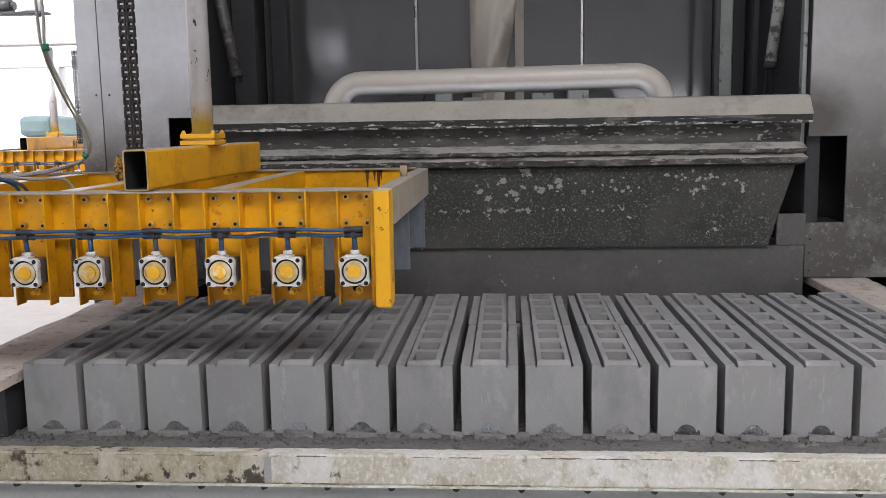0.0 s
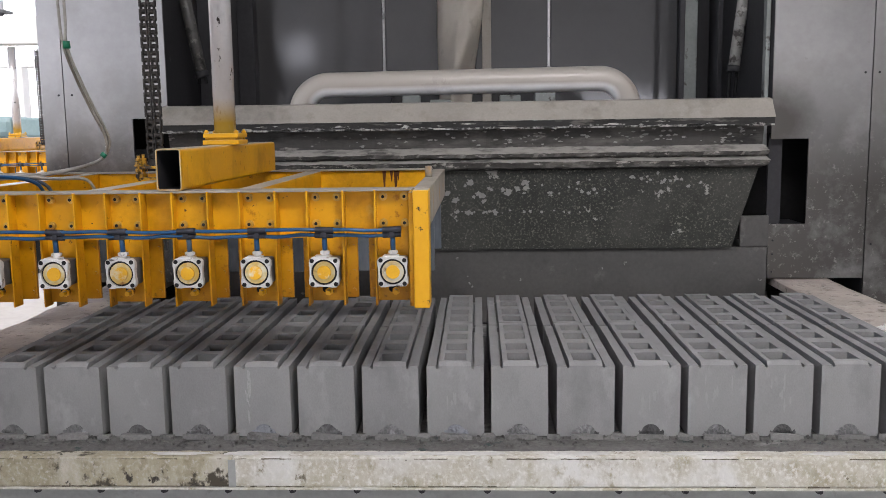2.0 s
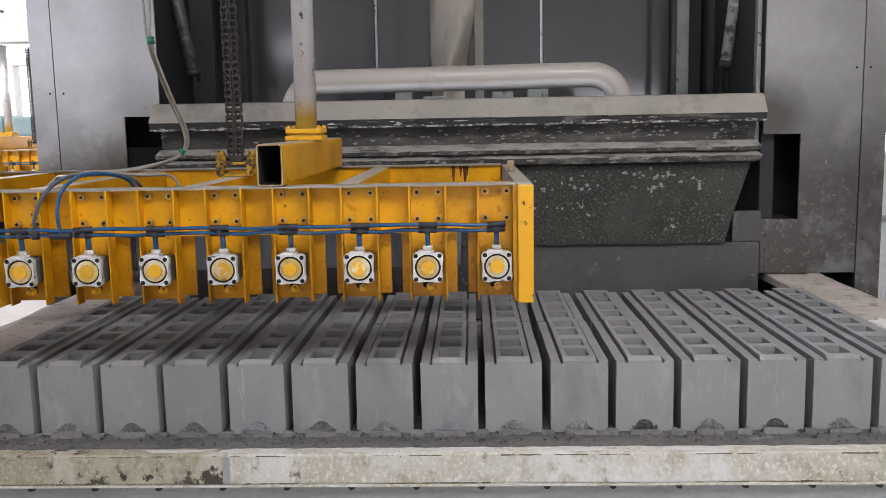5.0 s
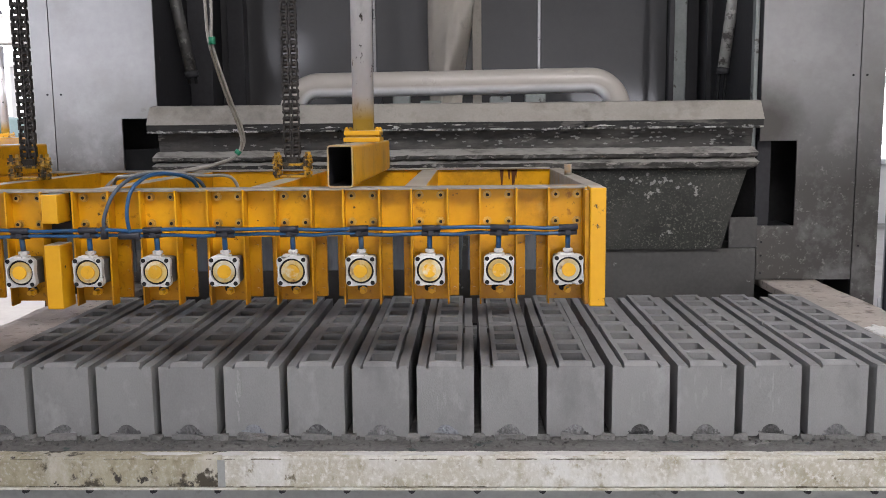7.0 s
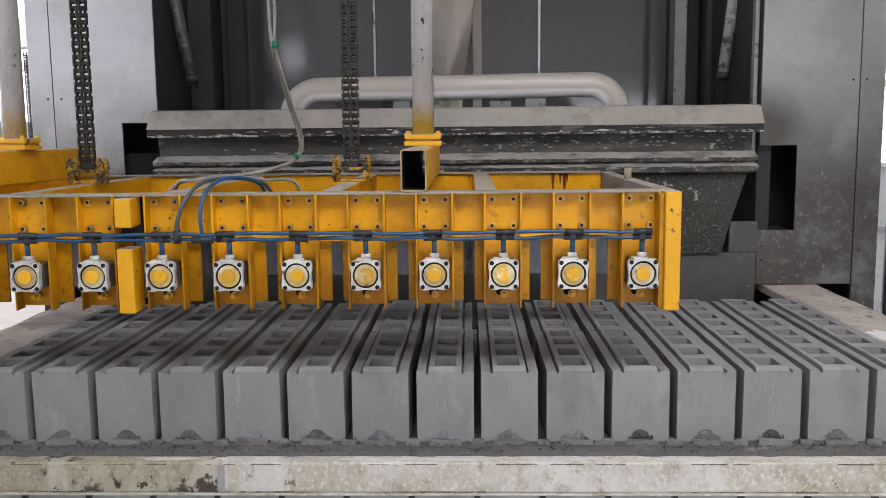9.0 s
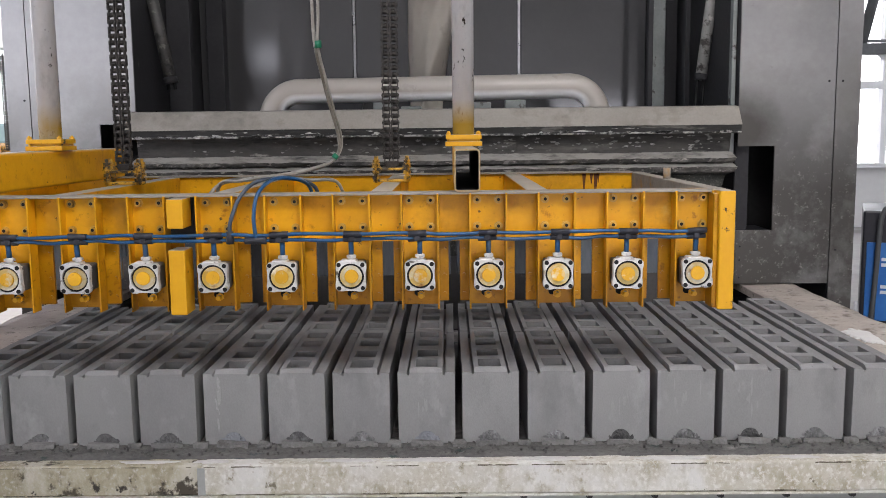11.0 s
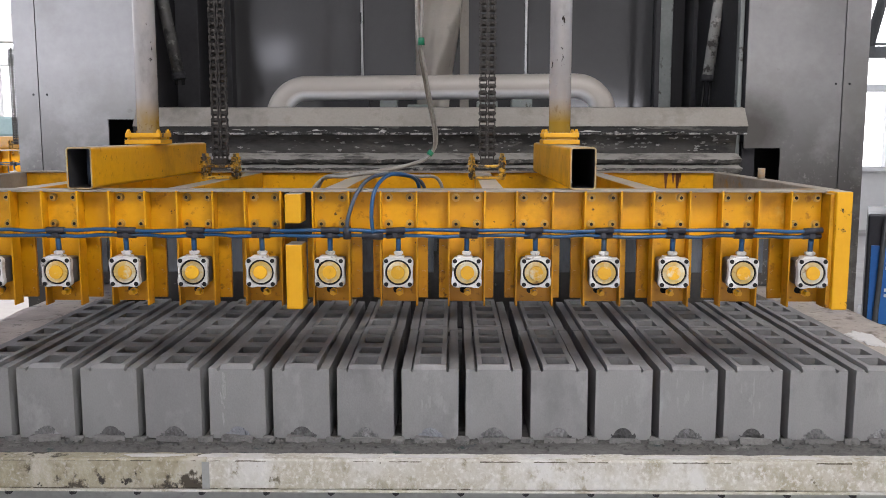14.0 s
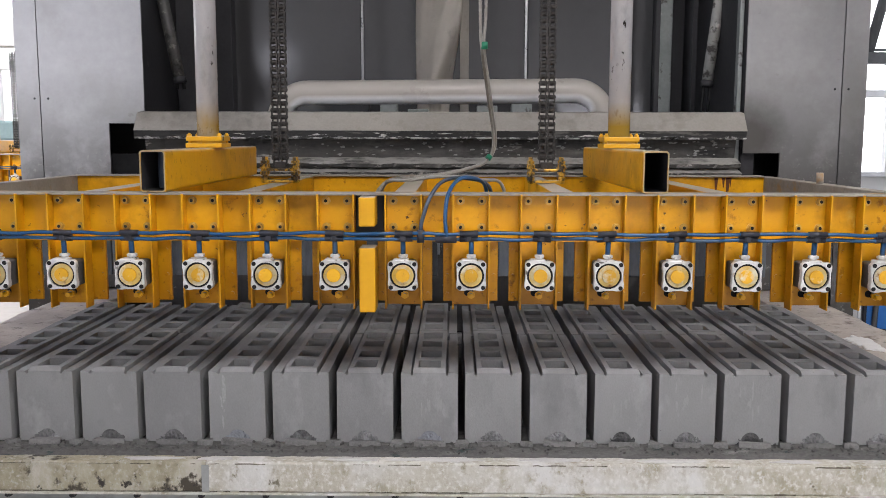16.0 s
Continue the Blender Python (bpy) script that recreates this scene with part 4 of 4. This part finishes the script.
cab = thing("control_cabinet", "blue and black machine cabinet standing on the floor", "cabinet", loc=(2.425, 2.05, 0))
cab.rotation_euler = (0, 0, radians(-24))
part("cabinet_body", box(B(), 0, 0.9, 0, 0.6, 0.0, 1.17, 0.01), M_CABBLACK, cab, "black cabinet body")
part("blue_panel", box(B(), 0.022, 0.072, -0.008, 0.0, 0.57, 1.0, 0.003), M_CABBLUE, cab, "blue panel")
part("blue_panel", box(B(), 0.078, 0.45, -0.008, 0.0, 0.57, 1.0, 0.003), M_CABBLUE, cab, "blue panel with white marks")
for z, w in ((0.90, 0.09), (0.87, 0.06), (0.75, 0.10), (0.72, 0.08)):
    part("white_mark", box(B(), 0.098, 0.098 + w, -0.012, -0.009, z, z + 0.018), M_WHITE, cab, "white mark")
part("pull_handle", sweep(B(), [(0.060, -0.02, 0.565), (0.072, -0.03, 0.8), (0.084, -0.03, 1.1), (0.10, -0.03, 1.17), (0.13, -0.03, 1.19), (0.3, -0.03, 1.19)], 0.014), M_TRUSS, cab, "dark bent tube")
part("plinth", box(B(), -0.02, 0.95, -0.04, 0.65, 0.0, 0.56, 0.01), M_CABBLACK, cab, "black plinth")


# ---- the gripper that travels over the blocks ----
def round_rect(x0, x1, z0, z1, r):
    """The rim of a rectangle with round corners."""
    rim = []
    for cx, cz, a0 in ((x1 - r, z1 - r, 0), (x0 + r, z1 - r, 90), (x0 + r, z0 + r, 180), (x1 - r, z0 + r, 270)):
        rim += [(cx + r * math.cos(radians(a0 + d)), cz + r * math.sin(radians(a0 + d))) for d in (0, 30, 60, 90)]
    return rim


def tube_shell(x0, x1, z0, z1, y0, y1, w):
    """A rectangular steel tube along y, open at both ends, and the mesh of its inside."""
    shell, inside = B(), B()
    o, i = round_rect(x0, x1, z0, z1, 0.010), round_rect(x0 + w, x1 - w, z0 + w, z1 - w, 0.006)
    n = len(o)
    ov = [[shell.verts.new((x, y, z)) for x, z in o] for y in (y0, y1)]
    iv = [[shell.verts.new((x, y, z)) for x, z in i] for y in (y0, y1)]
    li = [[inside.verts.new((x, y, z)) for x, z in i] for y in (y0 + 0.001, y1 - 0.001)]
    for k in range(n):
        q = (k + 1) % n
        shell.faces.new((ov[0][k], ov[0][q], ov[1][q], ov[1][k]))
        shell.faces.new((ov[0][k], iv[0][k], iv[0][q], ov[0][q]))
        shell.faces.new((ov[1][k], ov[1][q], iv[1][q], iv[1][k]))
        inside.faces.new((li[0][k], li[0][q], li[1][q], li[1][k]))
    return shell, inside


ZT = 1.436
gripper = thing("gripper", "yellow steel block gripper with a row of air cylinders", "gripper")
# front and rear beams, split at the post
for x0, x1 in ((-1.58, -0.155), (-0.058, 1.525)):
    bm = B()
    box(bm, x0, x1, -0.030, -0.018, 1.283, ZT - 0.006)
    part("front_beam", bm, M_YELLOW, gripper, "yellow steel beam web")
part("top_flange", box(B(), -1.58, 1.53, -0.075, 0.03, ZT - 0.006, ZT, 0.0015), M_DUSTY, gripper, "dust-caked top flange")
# Dark sheet paints the shade seen through the gaps beside the middle post.
part("beam_backing", box(B(), -1.56, 1.52, -0.012, -0.004, 1.285, ZT - 0.008), M_DARK, gripper)
part("rear_beam", box(B(), -1.528, 1.528, 1.15, 1.20, 1.30, ZT, 0.003), M_YELLOW, gripper)
part("rear_rail", box(B(), -1.528, 1.528, 1.135, 1.21, ZT + 0.001, ZT + 0.006), M_DUSTY, gripper)
part("pad_rail", box(B(), -1.57, 1.525, 0.535, 0.575, 1.27, 1.34, 0.003), M_YELLOW, gripper)
for s in (1, -1):
    a, b = (1.530, 1.582) if s > 0 else (-1.582, -1.530)
    part("end_beam", box(B(), a, b, -0.03, 1.225, 1.318, ZT + 0.001, 0.003), M_DUSTY, gripper, "dust-caked end beam")
    part("end_post", box(B(), a + 0.004, b, -0.125, -0.032, 1.074, ZT, 0.004), M_POST, gripper, "chipped yellow end post")
    part("end_post_web", box(B(), a - 0.010 if s > 0 else b, a + 0.004 if s > 0 else b + 0.01, -0.11, -0.04, 1.078, ZT - 0.008, 0.002), M_YELLOW, gripper)
for x in (-1.0, -0.505, 0.0, 0.505, 1.0):
    part("cross_member", box(B(), x - 0.035, x + 0.035, 0.031, 1.149, 1.36, ZT, 0.003), M_YELLOW, gripper, "yellow cross member with dust on top")
part("middle_post", box(B(), -0.134, -0.084, -0.125, -0.034, 1.338, ZT - 0.008, 0.004), M_YELLOW2, gripper, "short yellow post piece")
part("middle_post", box(B(), -0.134, -0.084, -0.125, -0.034, 1.072, 1.273, 0.004), M_YELLOW2, gripper, "yellow post piece")
part("lug", rod(B(), (1.545, 0.585, ZT), (1.545, 0.585, ZT + 0.042), 0.0135, 14), M_DUSTY, gripper, "small worn lug")

q = random.Random(17)
for _ in range(6):
    x, w, z = 1.38 + q.gauss(0, 0.035), q.uniform(0.003, 0.009), q.uniform(1.32, 1.39)
    bm = B()
    bm.faces.new([bm.verts.new((x + u * w, 1.148, c)) for u, c in ((-1, ZT - 0.002), (-0.6, (z + ZT) / 2), (-0.2, z), (0.3, z + 0.006), (0.5, (z + ZT) / 2), (1, ZT - 0.002))])
    part("rust_streak", bm, M_RUST, gripper, "dark brown rust streak")

# one arm with its cylinder, then the row
bm = B()
box(bm, -0.056, 0.056, -0.044, -0.034, 1.085, 1.432)
box(bm, -0.058, -0.053, -0.085, -0.034, 1.076, 1.434)
box(bm, 0.053, 0.058, -0.085, -0.034, 1.076, 1.434)
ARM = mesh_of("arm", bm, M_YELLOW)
bm = B()
box(bm, -0.0875, 0.0875, 0.004, 0.016, 1.086, 1.282, 0.002)
for x in (-0.074, 0.074):
    for z in (1.11, 1.17, 1.25):
        rod(bm, (x, 0.004, z), (x, -0.002, z), 0.006, 8)
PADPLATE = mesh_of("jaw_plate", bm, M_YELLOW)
BOLT = mesh_of("bolt", rod(rod(B(), (0, 0, 0), (0, -0.003, 0), 0.0135, 14), (0, -0.003, 0), (0, -0.014, 0), 0.0098, 12), M_BOLT)
DARKBOLT = mesh_of("bolt_socket", rod(B(), (0, -0.0135, 0), (0, -0.0148, 0), 0.0055, 6), M_BLACK)
KNOB = mesh_of("knob", rod(rod(B(), (0, 0, 0), (0, -0.05, 0), 0.0075, 10), (0, -0.018, 0), (0, -0.024, 0), 0.013, 6, smooth=False), M_YELLOW2)
bm = B()
box(bm, -0.041, 0.041, -0.118, -0.044, -0.041, 0.041, 0.008)
BARREL = mesh_of("cylinder", bm, M_CYL)


def end_cap():
    """A square cast cap with a round well and chamfered corners."""
    bm = B()
    h, c, r, n = 0.0465, 0.010, 0.0400, 32
    outer, inner = [], []
    for k in range(n):
        a = 2 * math.pi * (k + 0.5) / n
        u, w = math.cos(a), math.sin(a)
        s = h / max(abs(u), abs(w))
        s = min(s, (2 * h - c) / (abs(u) + abs(w)))
        if min(abs(u), abs(w)) < 0.42:
            s *= 0.955
        outer.append((u * s, w * s))
        inner.append((u * r, w * r))
    def ringv(pts, y):
        return [bm.verts.new((x, y, z)) for x, z in pts]
    rings = [ringv(outer, -0.112), ringv(outer, -0.130), ringv([(x * 0.97, z * 0.97) for x, z in outer], -0.132), ringv(inner, -0.132), ringv(inner, -0.122)]
    for a, b in zip(rings, rings[1:]):
        for k in range(n):
            bm.faces.new((a[k], a[(k + 1) % n], b[(k + 1) % n], b[k]))
    bm.faces.new(rings[0])
    bm.faces.new(rings[-1][::-1])
    return mesh_of("end_cap", bm, M_ALU)


CAP = end_cap()
DISC = mesh_of("cap_disc", rod(B(), (0, -0.121, 0), (0, -0.128, 0), 0.0335, 28), M_RING)
BOSS = mesh_of("cap_boss", rod(B(), (0, -0.127, 0), (0, -0.134, 0), 0.0215, 24, 0.0205), M_DISC)
WELL = mesh_of("cap_well", rod(B(), (0, -0.1215, 0), (0, -0.1235, 0), 0.0395, 28), M_BLACK)
SCREW = mesh_of("cap_screw", rod(B(), (0, -0.131, 0), (0, -0.1335, 0), 0.0068, 10), M_BLACK)
bm = B()
rod(bm, (0, -0.10, 0.041), (0, -0.10, 0.064), 0.011, 10)
rod(bm, (0, -0.10, 0.054), (0, -0.10, 0.062), 0.016, 6, smooth=False)
PORT = mesh_of("port", bm, M_ALU)
bm = B()
box(bm, -0.030, 0.018, -0.128, -0.088, 0.040, 0.050, 0.003)
PORTBLOCK = mesh_of("port_block", bm, M_ALU)
bm = B()
rod(bm, (-0.028, -0.110, 0.112), (0.028, -0.110, 0.112), 0.0088, 10)
rod(bm, (-0.026, -0.118, 0.129), (0.030, -0.118, 0.129), 0.0092, 10)
box(bm, -0.010, 0.010, -0.122, -0.098, 0.104, 0.134, 0.004)
FITTING = mesh_of("hose_fitting", bm, M_FIT)
STUBTUBE = mesh_of("stub_tube", rod(B(), (0, -0.10, 0.060), (0, -0.105, 0.110), 0.008, 10), M_BLUE)
# Flat black discs paint the dark of a hole; nothing is cut.
HOLE = mesh_of("slot", rod(rod(B(), (-0.010, -0.044, 0.004), (-0.010, -0.0462, 0.004), 0.011, 14), (-0.002, -0.044, 0.004), (-0.002, -0.0462, 0.004), 0.011, 14), M_BLACK)
ZC = 1.188
rng = random.Random(21)
for k in range(-7, 8):
    x = k * P
    arm = put("arm", ARM, gripper, (x, 0, 0))
    put("jaw_plate", PADPLATE, arm, (0, 0, 0))
    for dx in (-0.033, 0.033):
        for z in (1.412, 1.330):
            b = put("bolt", BOLT, arm, (dx, -0.044, z), rot=(0, rng.uniform(0, 60), 0))
            put("bolt_socket", DARKBOLT, arm, (dx, -0.044, z))
    put("knob", KNOB, arm, (0.002 + rng.uniform(-0.003, 0.003), -0.044, 1.118))
    cyl = put("cylinder", BARREL, arm, (0, 0, ZC), "dull air cylinder barrel")
    tilt = rng.uniform(-2.0, 2.0)
    put("end_cap", CAP, arm, (0, 0, ZC), "white cast aluminium end cap", rot=(0, tilt, 0))
    put("cap_well", WELL, arm, (0, 0, ZC))
    put("cap_disc", DISC, arm, (0, 0, ZC), "round cap disc with worn pale-yellow paint")
    put("cap_boss", BOSS, arm, (rng.uniform(-0.002, 0.002), 0, ZC), "yellow round boss")
    for sx in (-0.036, 0.036):
        for sz in (-0.036, 0.036):
            put("cap_screw", SCREW, arm, (sx, 0, ZC + sz))
    put("port", PORT, arm, (0, 0, ZC))
    put("stub_tube", STUBTUBE, arm, (0, 0, ZC), "short blue air tube")
    put("slot", HOLE, arm, (0, 0, 1.118), "black discs that paint the dark of a hole behind the knob")
    put("port_block", PORTBLOCK, arm, (0, 0, ZC))
    put("hose_fitting", FITTING, arm, (rng.uniform(-0.004, 0.004), 0, ZC), "dark push-in fitting", rot=(0, rng.uniform(-3, 3), 0))

# inner and rear jaw plates
bm = B()
box(bm, -0.093, 0.093, 0.576, 0.591, 1.078, 1.33, 0.003)
INNER = mesh_of("inner_jaw_plate", bm, M_PAD)
bm = B()
box(bm, -0.093, 0.093, 1.204, 1.217, 1.078, 1.40, 0.003)
box(bm, -0.05, 0.05, 1.217, 1.262, 1.12, 1.38, 0.004)
REAR = mesh_of("rear_jaw_plate", bm, M_PAD)
for k in range(-7, 8):
    put("inner_jaw_plate", INNER, gripper, (k * P, 0, 0), "blue-grey steel jaw plate")
    put("rear_jaw_plate", REAR, gripper, (k * P, 0, 0), "blue-grey steel jaw plate")

# carrying tubes, pipes with flanges
FLANGE = box(box(box(B(), -0.068, 0.068, -0.068, 0.068, 0.0, 0.017, 0.002), -0.052, 0.052, -0.052, 0.052, 0.017, 0.025), -0.066, 0.066, -0.066, 0.066, 0.025, 0.042, 0.002)
FLANGE = mesh_of("flange", FLANGE, M_POST)
NUT = mesh_of("nut", rod(rod(B(), (0, 0, 0.042), (0, 0, 0.050), 0.009, 6, smooth=False), (0, 0, 0.016), (0, 0, 0.055), 0.005, 8), M_YELLOW2)
for s in (-1, 1):
    x = s * 0.777
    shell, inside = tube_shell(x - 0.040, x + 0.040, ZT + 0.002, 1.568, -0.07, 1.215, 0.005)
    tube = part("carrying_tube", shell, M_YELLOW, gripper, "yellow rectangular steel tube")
    rim = B()
    o, q = [[rim.verts.new((a, -0.072, c)) for a, c in round_rect(x - 0.040 + d, x + 0.040 - d, ZT + 0.002 + d, 1.568 - d, r)] for d, r in ((0.0004, 0.0096), (0.0048, 0.006))]
    for k in range(len(o)):
        rim.faces.new((o[k], o[(k + 1) % len(o)], q[(k + 1) % len(o)], q[k]))
    bmesh.ops.solidify(rim, geom=rim.faces[:], thickness=-0.003)
    part("tube_rim", rim, M_RIM, tube, "pale worn cut edge of the tube")
    # Dark lining paints the shade inside the open tube.
    part("tube_inside", inside, M_DARK, tube, "dark lining that paints the shade inside the tube")
    if s < 0:
        part("tube_bung", sweep(B(), [(x + 0.012, 0.02, 1.452), (x + 0.014, 0.01, 1.50), (x + 0.012, 0.02, 1.562)], 0.022, 10), M_GREYHOSE, tube)
    f = put("flange", FLANGE, gripper, (s * 0.777, 0.575, 1.569))
    for dx in (-0.056, 0.056):
        for dy in (-0.056, 0.056):
            put("nut", NUT, f, (dx, dy, 0))
    part("pipe", rod(B(), (s * 0.777, 0.575, 1.611), (s * 0.777, 0.575, 5.186), 0.0405, 28), M_GALV, gripper, "galvanised vertical pipe, yellow overspray at its foot")


def chain(n):
    """A two-strand roller chain of n pitches, rollers between plates."""
    bm = B()
    pitch = 0.0254
    for i in range(n):
        z = i * pitch
        for c in (-0.0155, 0.0155):
            rod(bm, (c - 0.011, 0, z), (c + 0.011, 0, z), 0.0092, 8)
        rod(bm, (-0.033, 0, z), (0.033, 0, z), 0.004, 6)
        t = 0.0035
        offs = (-0.0285, -0.003, 0.003, 0.0285) if i % 2 else (-0.0245, -0.0065, 0.0065, 0.0245)
        for c in offs:
            box(bm, c - t / 2, c + t / 2, -0.010, 0.010, z - 0.008, z + pitch + 0.008)
    return mesh_of("chain", bm, M_CHAIN)


CHAIN = chain(64)
for s in (-1, 1):
    x = s * 0.505
    br = part("chain_bracket", box(box(B(), x - 0.068, x + 0.068, 0.545, 0.605, ZT + 0.045, ZT + 0.055, 0.002), x - 0.068, x + 0.068, 0.545, 0.605, ZT + 0.002, ZT + 0.012, 0.002), M_GRIMY, gripper, "greasy brown steel chain bracket")
    part("fork", box(B(), x - 0.022, x + 0.022, 0.563, 0.587, ZT + 0.050, ZT + 0.080, 0.003), M_CHAIN, br)
    for dx in (-0.058, 0.058):
        for dy in (-0.025, 0.025):
            bm = rod(B(), (x + dx, 0.575 + dy, ZT), (x + dx, 0.575 + dy, ZT + 0.098), 0.0065, 8)
            for z, h, r in ((0.012, 0.013, 0.014), (0.031, 0.013, 0.014), (0.055, 0.004, 0.018), (0.059, 0.013, 0.014), (0.075, 0.010, 0.0125)):
                rod(bm, (x + dx, 0.575 + dy, ZT + z), (x + dx, 0.575 + dy, ZT + z + h), r, 6, smooth=False)
            part("stud", bm, M_GRIMY, br)
    put("chain", CHAIN, gripper, (x, 0.575, ZT + 0.07), "dark oiled two-strand roller chain")

# air lines along the front
rng = random.Random(31)
for z, y, dz in ((ZC + 0.129, -0.118, 0.0), (ZC + 0.112, -0.112, 0.0)):
    pts = []
    for k in range(-7, 8):
        pts.append((k * P, y, z))
        if k < 7:
            pts.append((k * P + 0.07, y - rng.uniform(0, 0.008), z + rng.uniform(-0.004, 0.003)))
            pts.append((k * P + 0.14, y - rng.uniform(0, 0.008), z + rng.uniform(-0.004, 0.003)))
    part("air_line", sweep(B(), pts, 0.0058, 8), M_BLUE, gripper, "blue air line along the front")
part("air_line", sweep(B(), [(0.055, -0.12, 1.322), (0.060, -0.125, 1.36), (0.085, -0.10, 1.43), (0.125, -0.03, 1.474), (0.20, 0.08, 1.478), (0.27, 0.16, 1.450), (0.29, 0.20, 1.38)], 0.0062, 8), M_GREYHOSE, gripper, "grey-blue looped air line")
part("air_line", sweep(B(), [(0.135, -0.12, 1.30), (0.130, -0.125, 1.37), (0.140, -0.10, 1.44), (0.175, -0.03, 1.480), (0.225, 0.05, 1.478), (0.26, 0.14, 1.448), (0.27, 0.18, 1.37)], 0.0062, 8), M_BLUE, gripper, "blue looped air line")
part("fitting", rod(B(), (0.055, -0.12, 1.29), (0.055, -0.12, 1.328), 0.012, 10), M_FIT, gripper)
part("fitting", rod(B(), (0.10, -0.118, 1.300), (0.165, -0.118, 1.300), 0.012, 10), M_FIT, gripper)
# hoses that come down from above
top = [(0.235, 0.37, 3.6), (0.24, 0.38, 2.6), (0.247, 0.40, 2.07), (0.2525, 0.41, 1.93), (0.271, 0.46, 1.81), (0.288, 0.52, 1.71), (0.305, 0.59, 1.61), (0.300, 0.61, 1.55),
       (0.260, 0.60, 1.505), (0.15, 0.57, 1.473), (0.02, 0.50, 1.456), (-0.09, 0.36, 1.447), (-0.13, 0.28, 1.38)]
for d in (0.0, 0.020):
    pts = [(x + d * (1.0 if z > 2.0 else 0.4), y + d * 0.3, z + d * 0.35) for x, y, z in top]
    h = part("hose", sweep(B(), pts, 0.0056, 8), M_HOSE, gripper, "clear plastic hose hanging from above")
part("tape", rod(B(), (0.262, 0.415, 1.920), (0.261, 0.413, 1.946), 0.0135, 12), M_GREEN, gripper, "green tape round the hoses")
part("tape", rod(B(), (0.284, 0.606, 1.527), (0.294, 0.610, 1.540), 0.012, 12), M_GREEN, gripper, "green tape round the hoses")
part("hose", sweep(B(), [(-0.12, 0.38, 1.38), (-0.08, 0.34, 1.452), (0.0, 0.25, 1.462), (0.12, 0.2, 1.478), (0.24, 0.28, 1.462), (0.32, 0.38, 1.45), (0.35, 0.40, 1.37)], 0.006, 8), M_HOSE, gripper, "grey hose lying on the frame")

# a second gripper, idle in the yard
other = copy_thing(gripper, pose(-3.873, 5.9, 0.0))
short_pipe = {s: mesh_of("pipe", rod(B(), (s * 0.777, 0.575, 1.611), (s * 0.777, 0.575, 2.50), 0.0405, 20), M_GALV) for s in (-1, 1)}
short_chain = chain(38)
for ob in other.children:
    if ob.name.startswith("pipe"):
        ob.data = short_pipe[1 if ob.data.vertices[0].co.x > 0 else -1]
    elif ob.data is CHAIN:
        ob.data = short_chain
tagged(other, "idle yellow block gripper standing in the bright yard")
bm = B()
bmesh.ops.create_icosphere(bm, subdivisions=3, radius=1.0)
for q in bm.verts:
    q.co = Vector((q.co.x * 0.075, q.co.y * 0.06, max(q.co.z, -0.25) * 0.035)) + 0.022 * noise.noise_vector(q.co * 3.0) * Vector((1, 1, 0.5)).length
    q.co.z = max(q.co.z, 0.0)
tagged(put("red_rag", mesh_of("red_rag", bm, M_RED), None, (-5.04, 5.86, ZT + 0.001)), "crumpled faded red rag on the idle gripper", "rag")
tank = thing("teal_tank", "teal motor housing beyond the idle gripper", "motor", loc=(-5.75, 8.2, 0))
part("tank_body", box(B(), -0.17, 0.24, -0.2, 0.35, 1.56, 1.82, 0.07), M_TEAL, tank)
part("tank_body", box(B(), 0.32, 0.62, -0.15, 0.3, 1.56, 1.80, 0.03), M_TEAL, tank)
part("tank_stand", box(B(), -0.15, 0.62, -0.15, 0.3, 0.0, 1.56, 0.01), M_FRAME, tank)


# ---- the open side of the yard: white portal beams ----
gantry = thing("gantry_beam", "white-painted steel gantry beam that carries the idle gripper", "gantry")
part("beam", box(B(), -9.0, -2.6, 6.3, 6.5, 2.51, 2.79, 0.01), M_HALL, gantry)
part("gantry_leg", box(B(), -2.75, -2.6, 6.3, 6.5, 0.0, 2.52, 0.01), M_HALL, gantry)
part("gantry_leg", box(B(), -9.0, -8.85, 6.3, 6.5, 0.0, 2.52, 0.01), M_HALL, gantry)
trolley = thing("trolley", "grey drive trolley standing on the gantry beam", "trolley", loc=(-5.02, 6.4, 2.79))
part("trolley_frame", box(B(), -0.30, 0.42, -0.09, 0.09, 0.035, 0.065, 0.006), M_TRUSS, trolley)
part("drive_motor", rod(rod(B(), (-0.16, 0, 0.13), (0.05, 0, 0.13), 0.066, 18), (0.05, 0, 0.13), (0.08, 0, 0.13), 0.045, 18), M_TRUSS, trolley, "dark round drive motor")
part("gearbox", box(B(), 0.20, 0.34, -0.06, 0.06, 0.065, 0.19, 0.015), M_FRAME, trolley, "pale gearbox")
for dx in (-0.24, 0.36):
    part("wheel", rod(B(), (dx, -0.08, 0.035), (dx, -0.05, 0.035), 0.035, 16), M_DARK, trolley)
portal = thing("yard_portal", "white-painted steel portal frame over the yard", "portal frame")
part("portal_beam", box(B(), -9.0, -2.7, 10.0, 10.2, 2.55, 2.66, 0.01), M_HALL, portal)
part("portal_beam", box(B(), -9.0, -2.7, 10.0, 10.2, 3.05, 3.10, 0.01), M_TRUSS, portal, "dark thin rail")
part("portal_post", box(B(), -6.55, -6.35, 10.0, 10.2, 0.0, 2.55, 0.01), M_HALL, portal)
part("portal_post", box(B(), -2.95, -2.75, 10.0, 10.2, 0.0, 5.2, 0.01), M_HALL, portal)


# ---- what moves ----
def motions():
    """The gripper slides evenly along the rows of blocks."""
    rows = []
    for i in range(33):
        t = i * 0.5
        rows.append((t, pose(-1.784 + 0.1124 * t, 0.0, -0.012 + 0.00068 * t)))
    walk(gripper, rows)


motions()
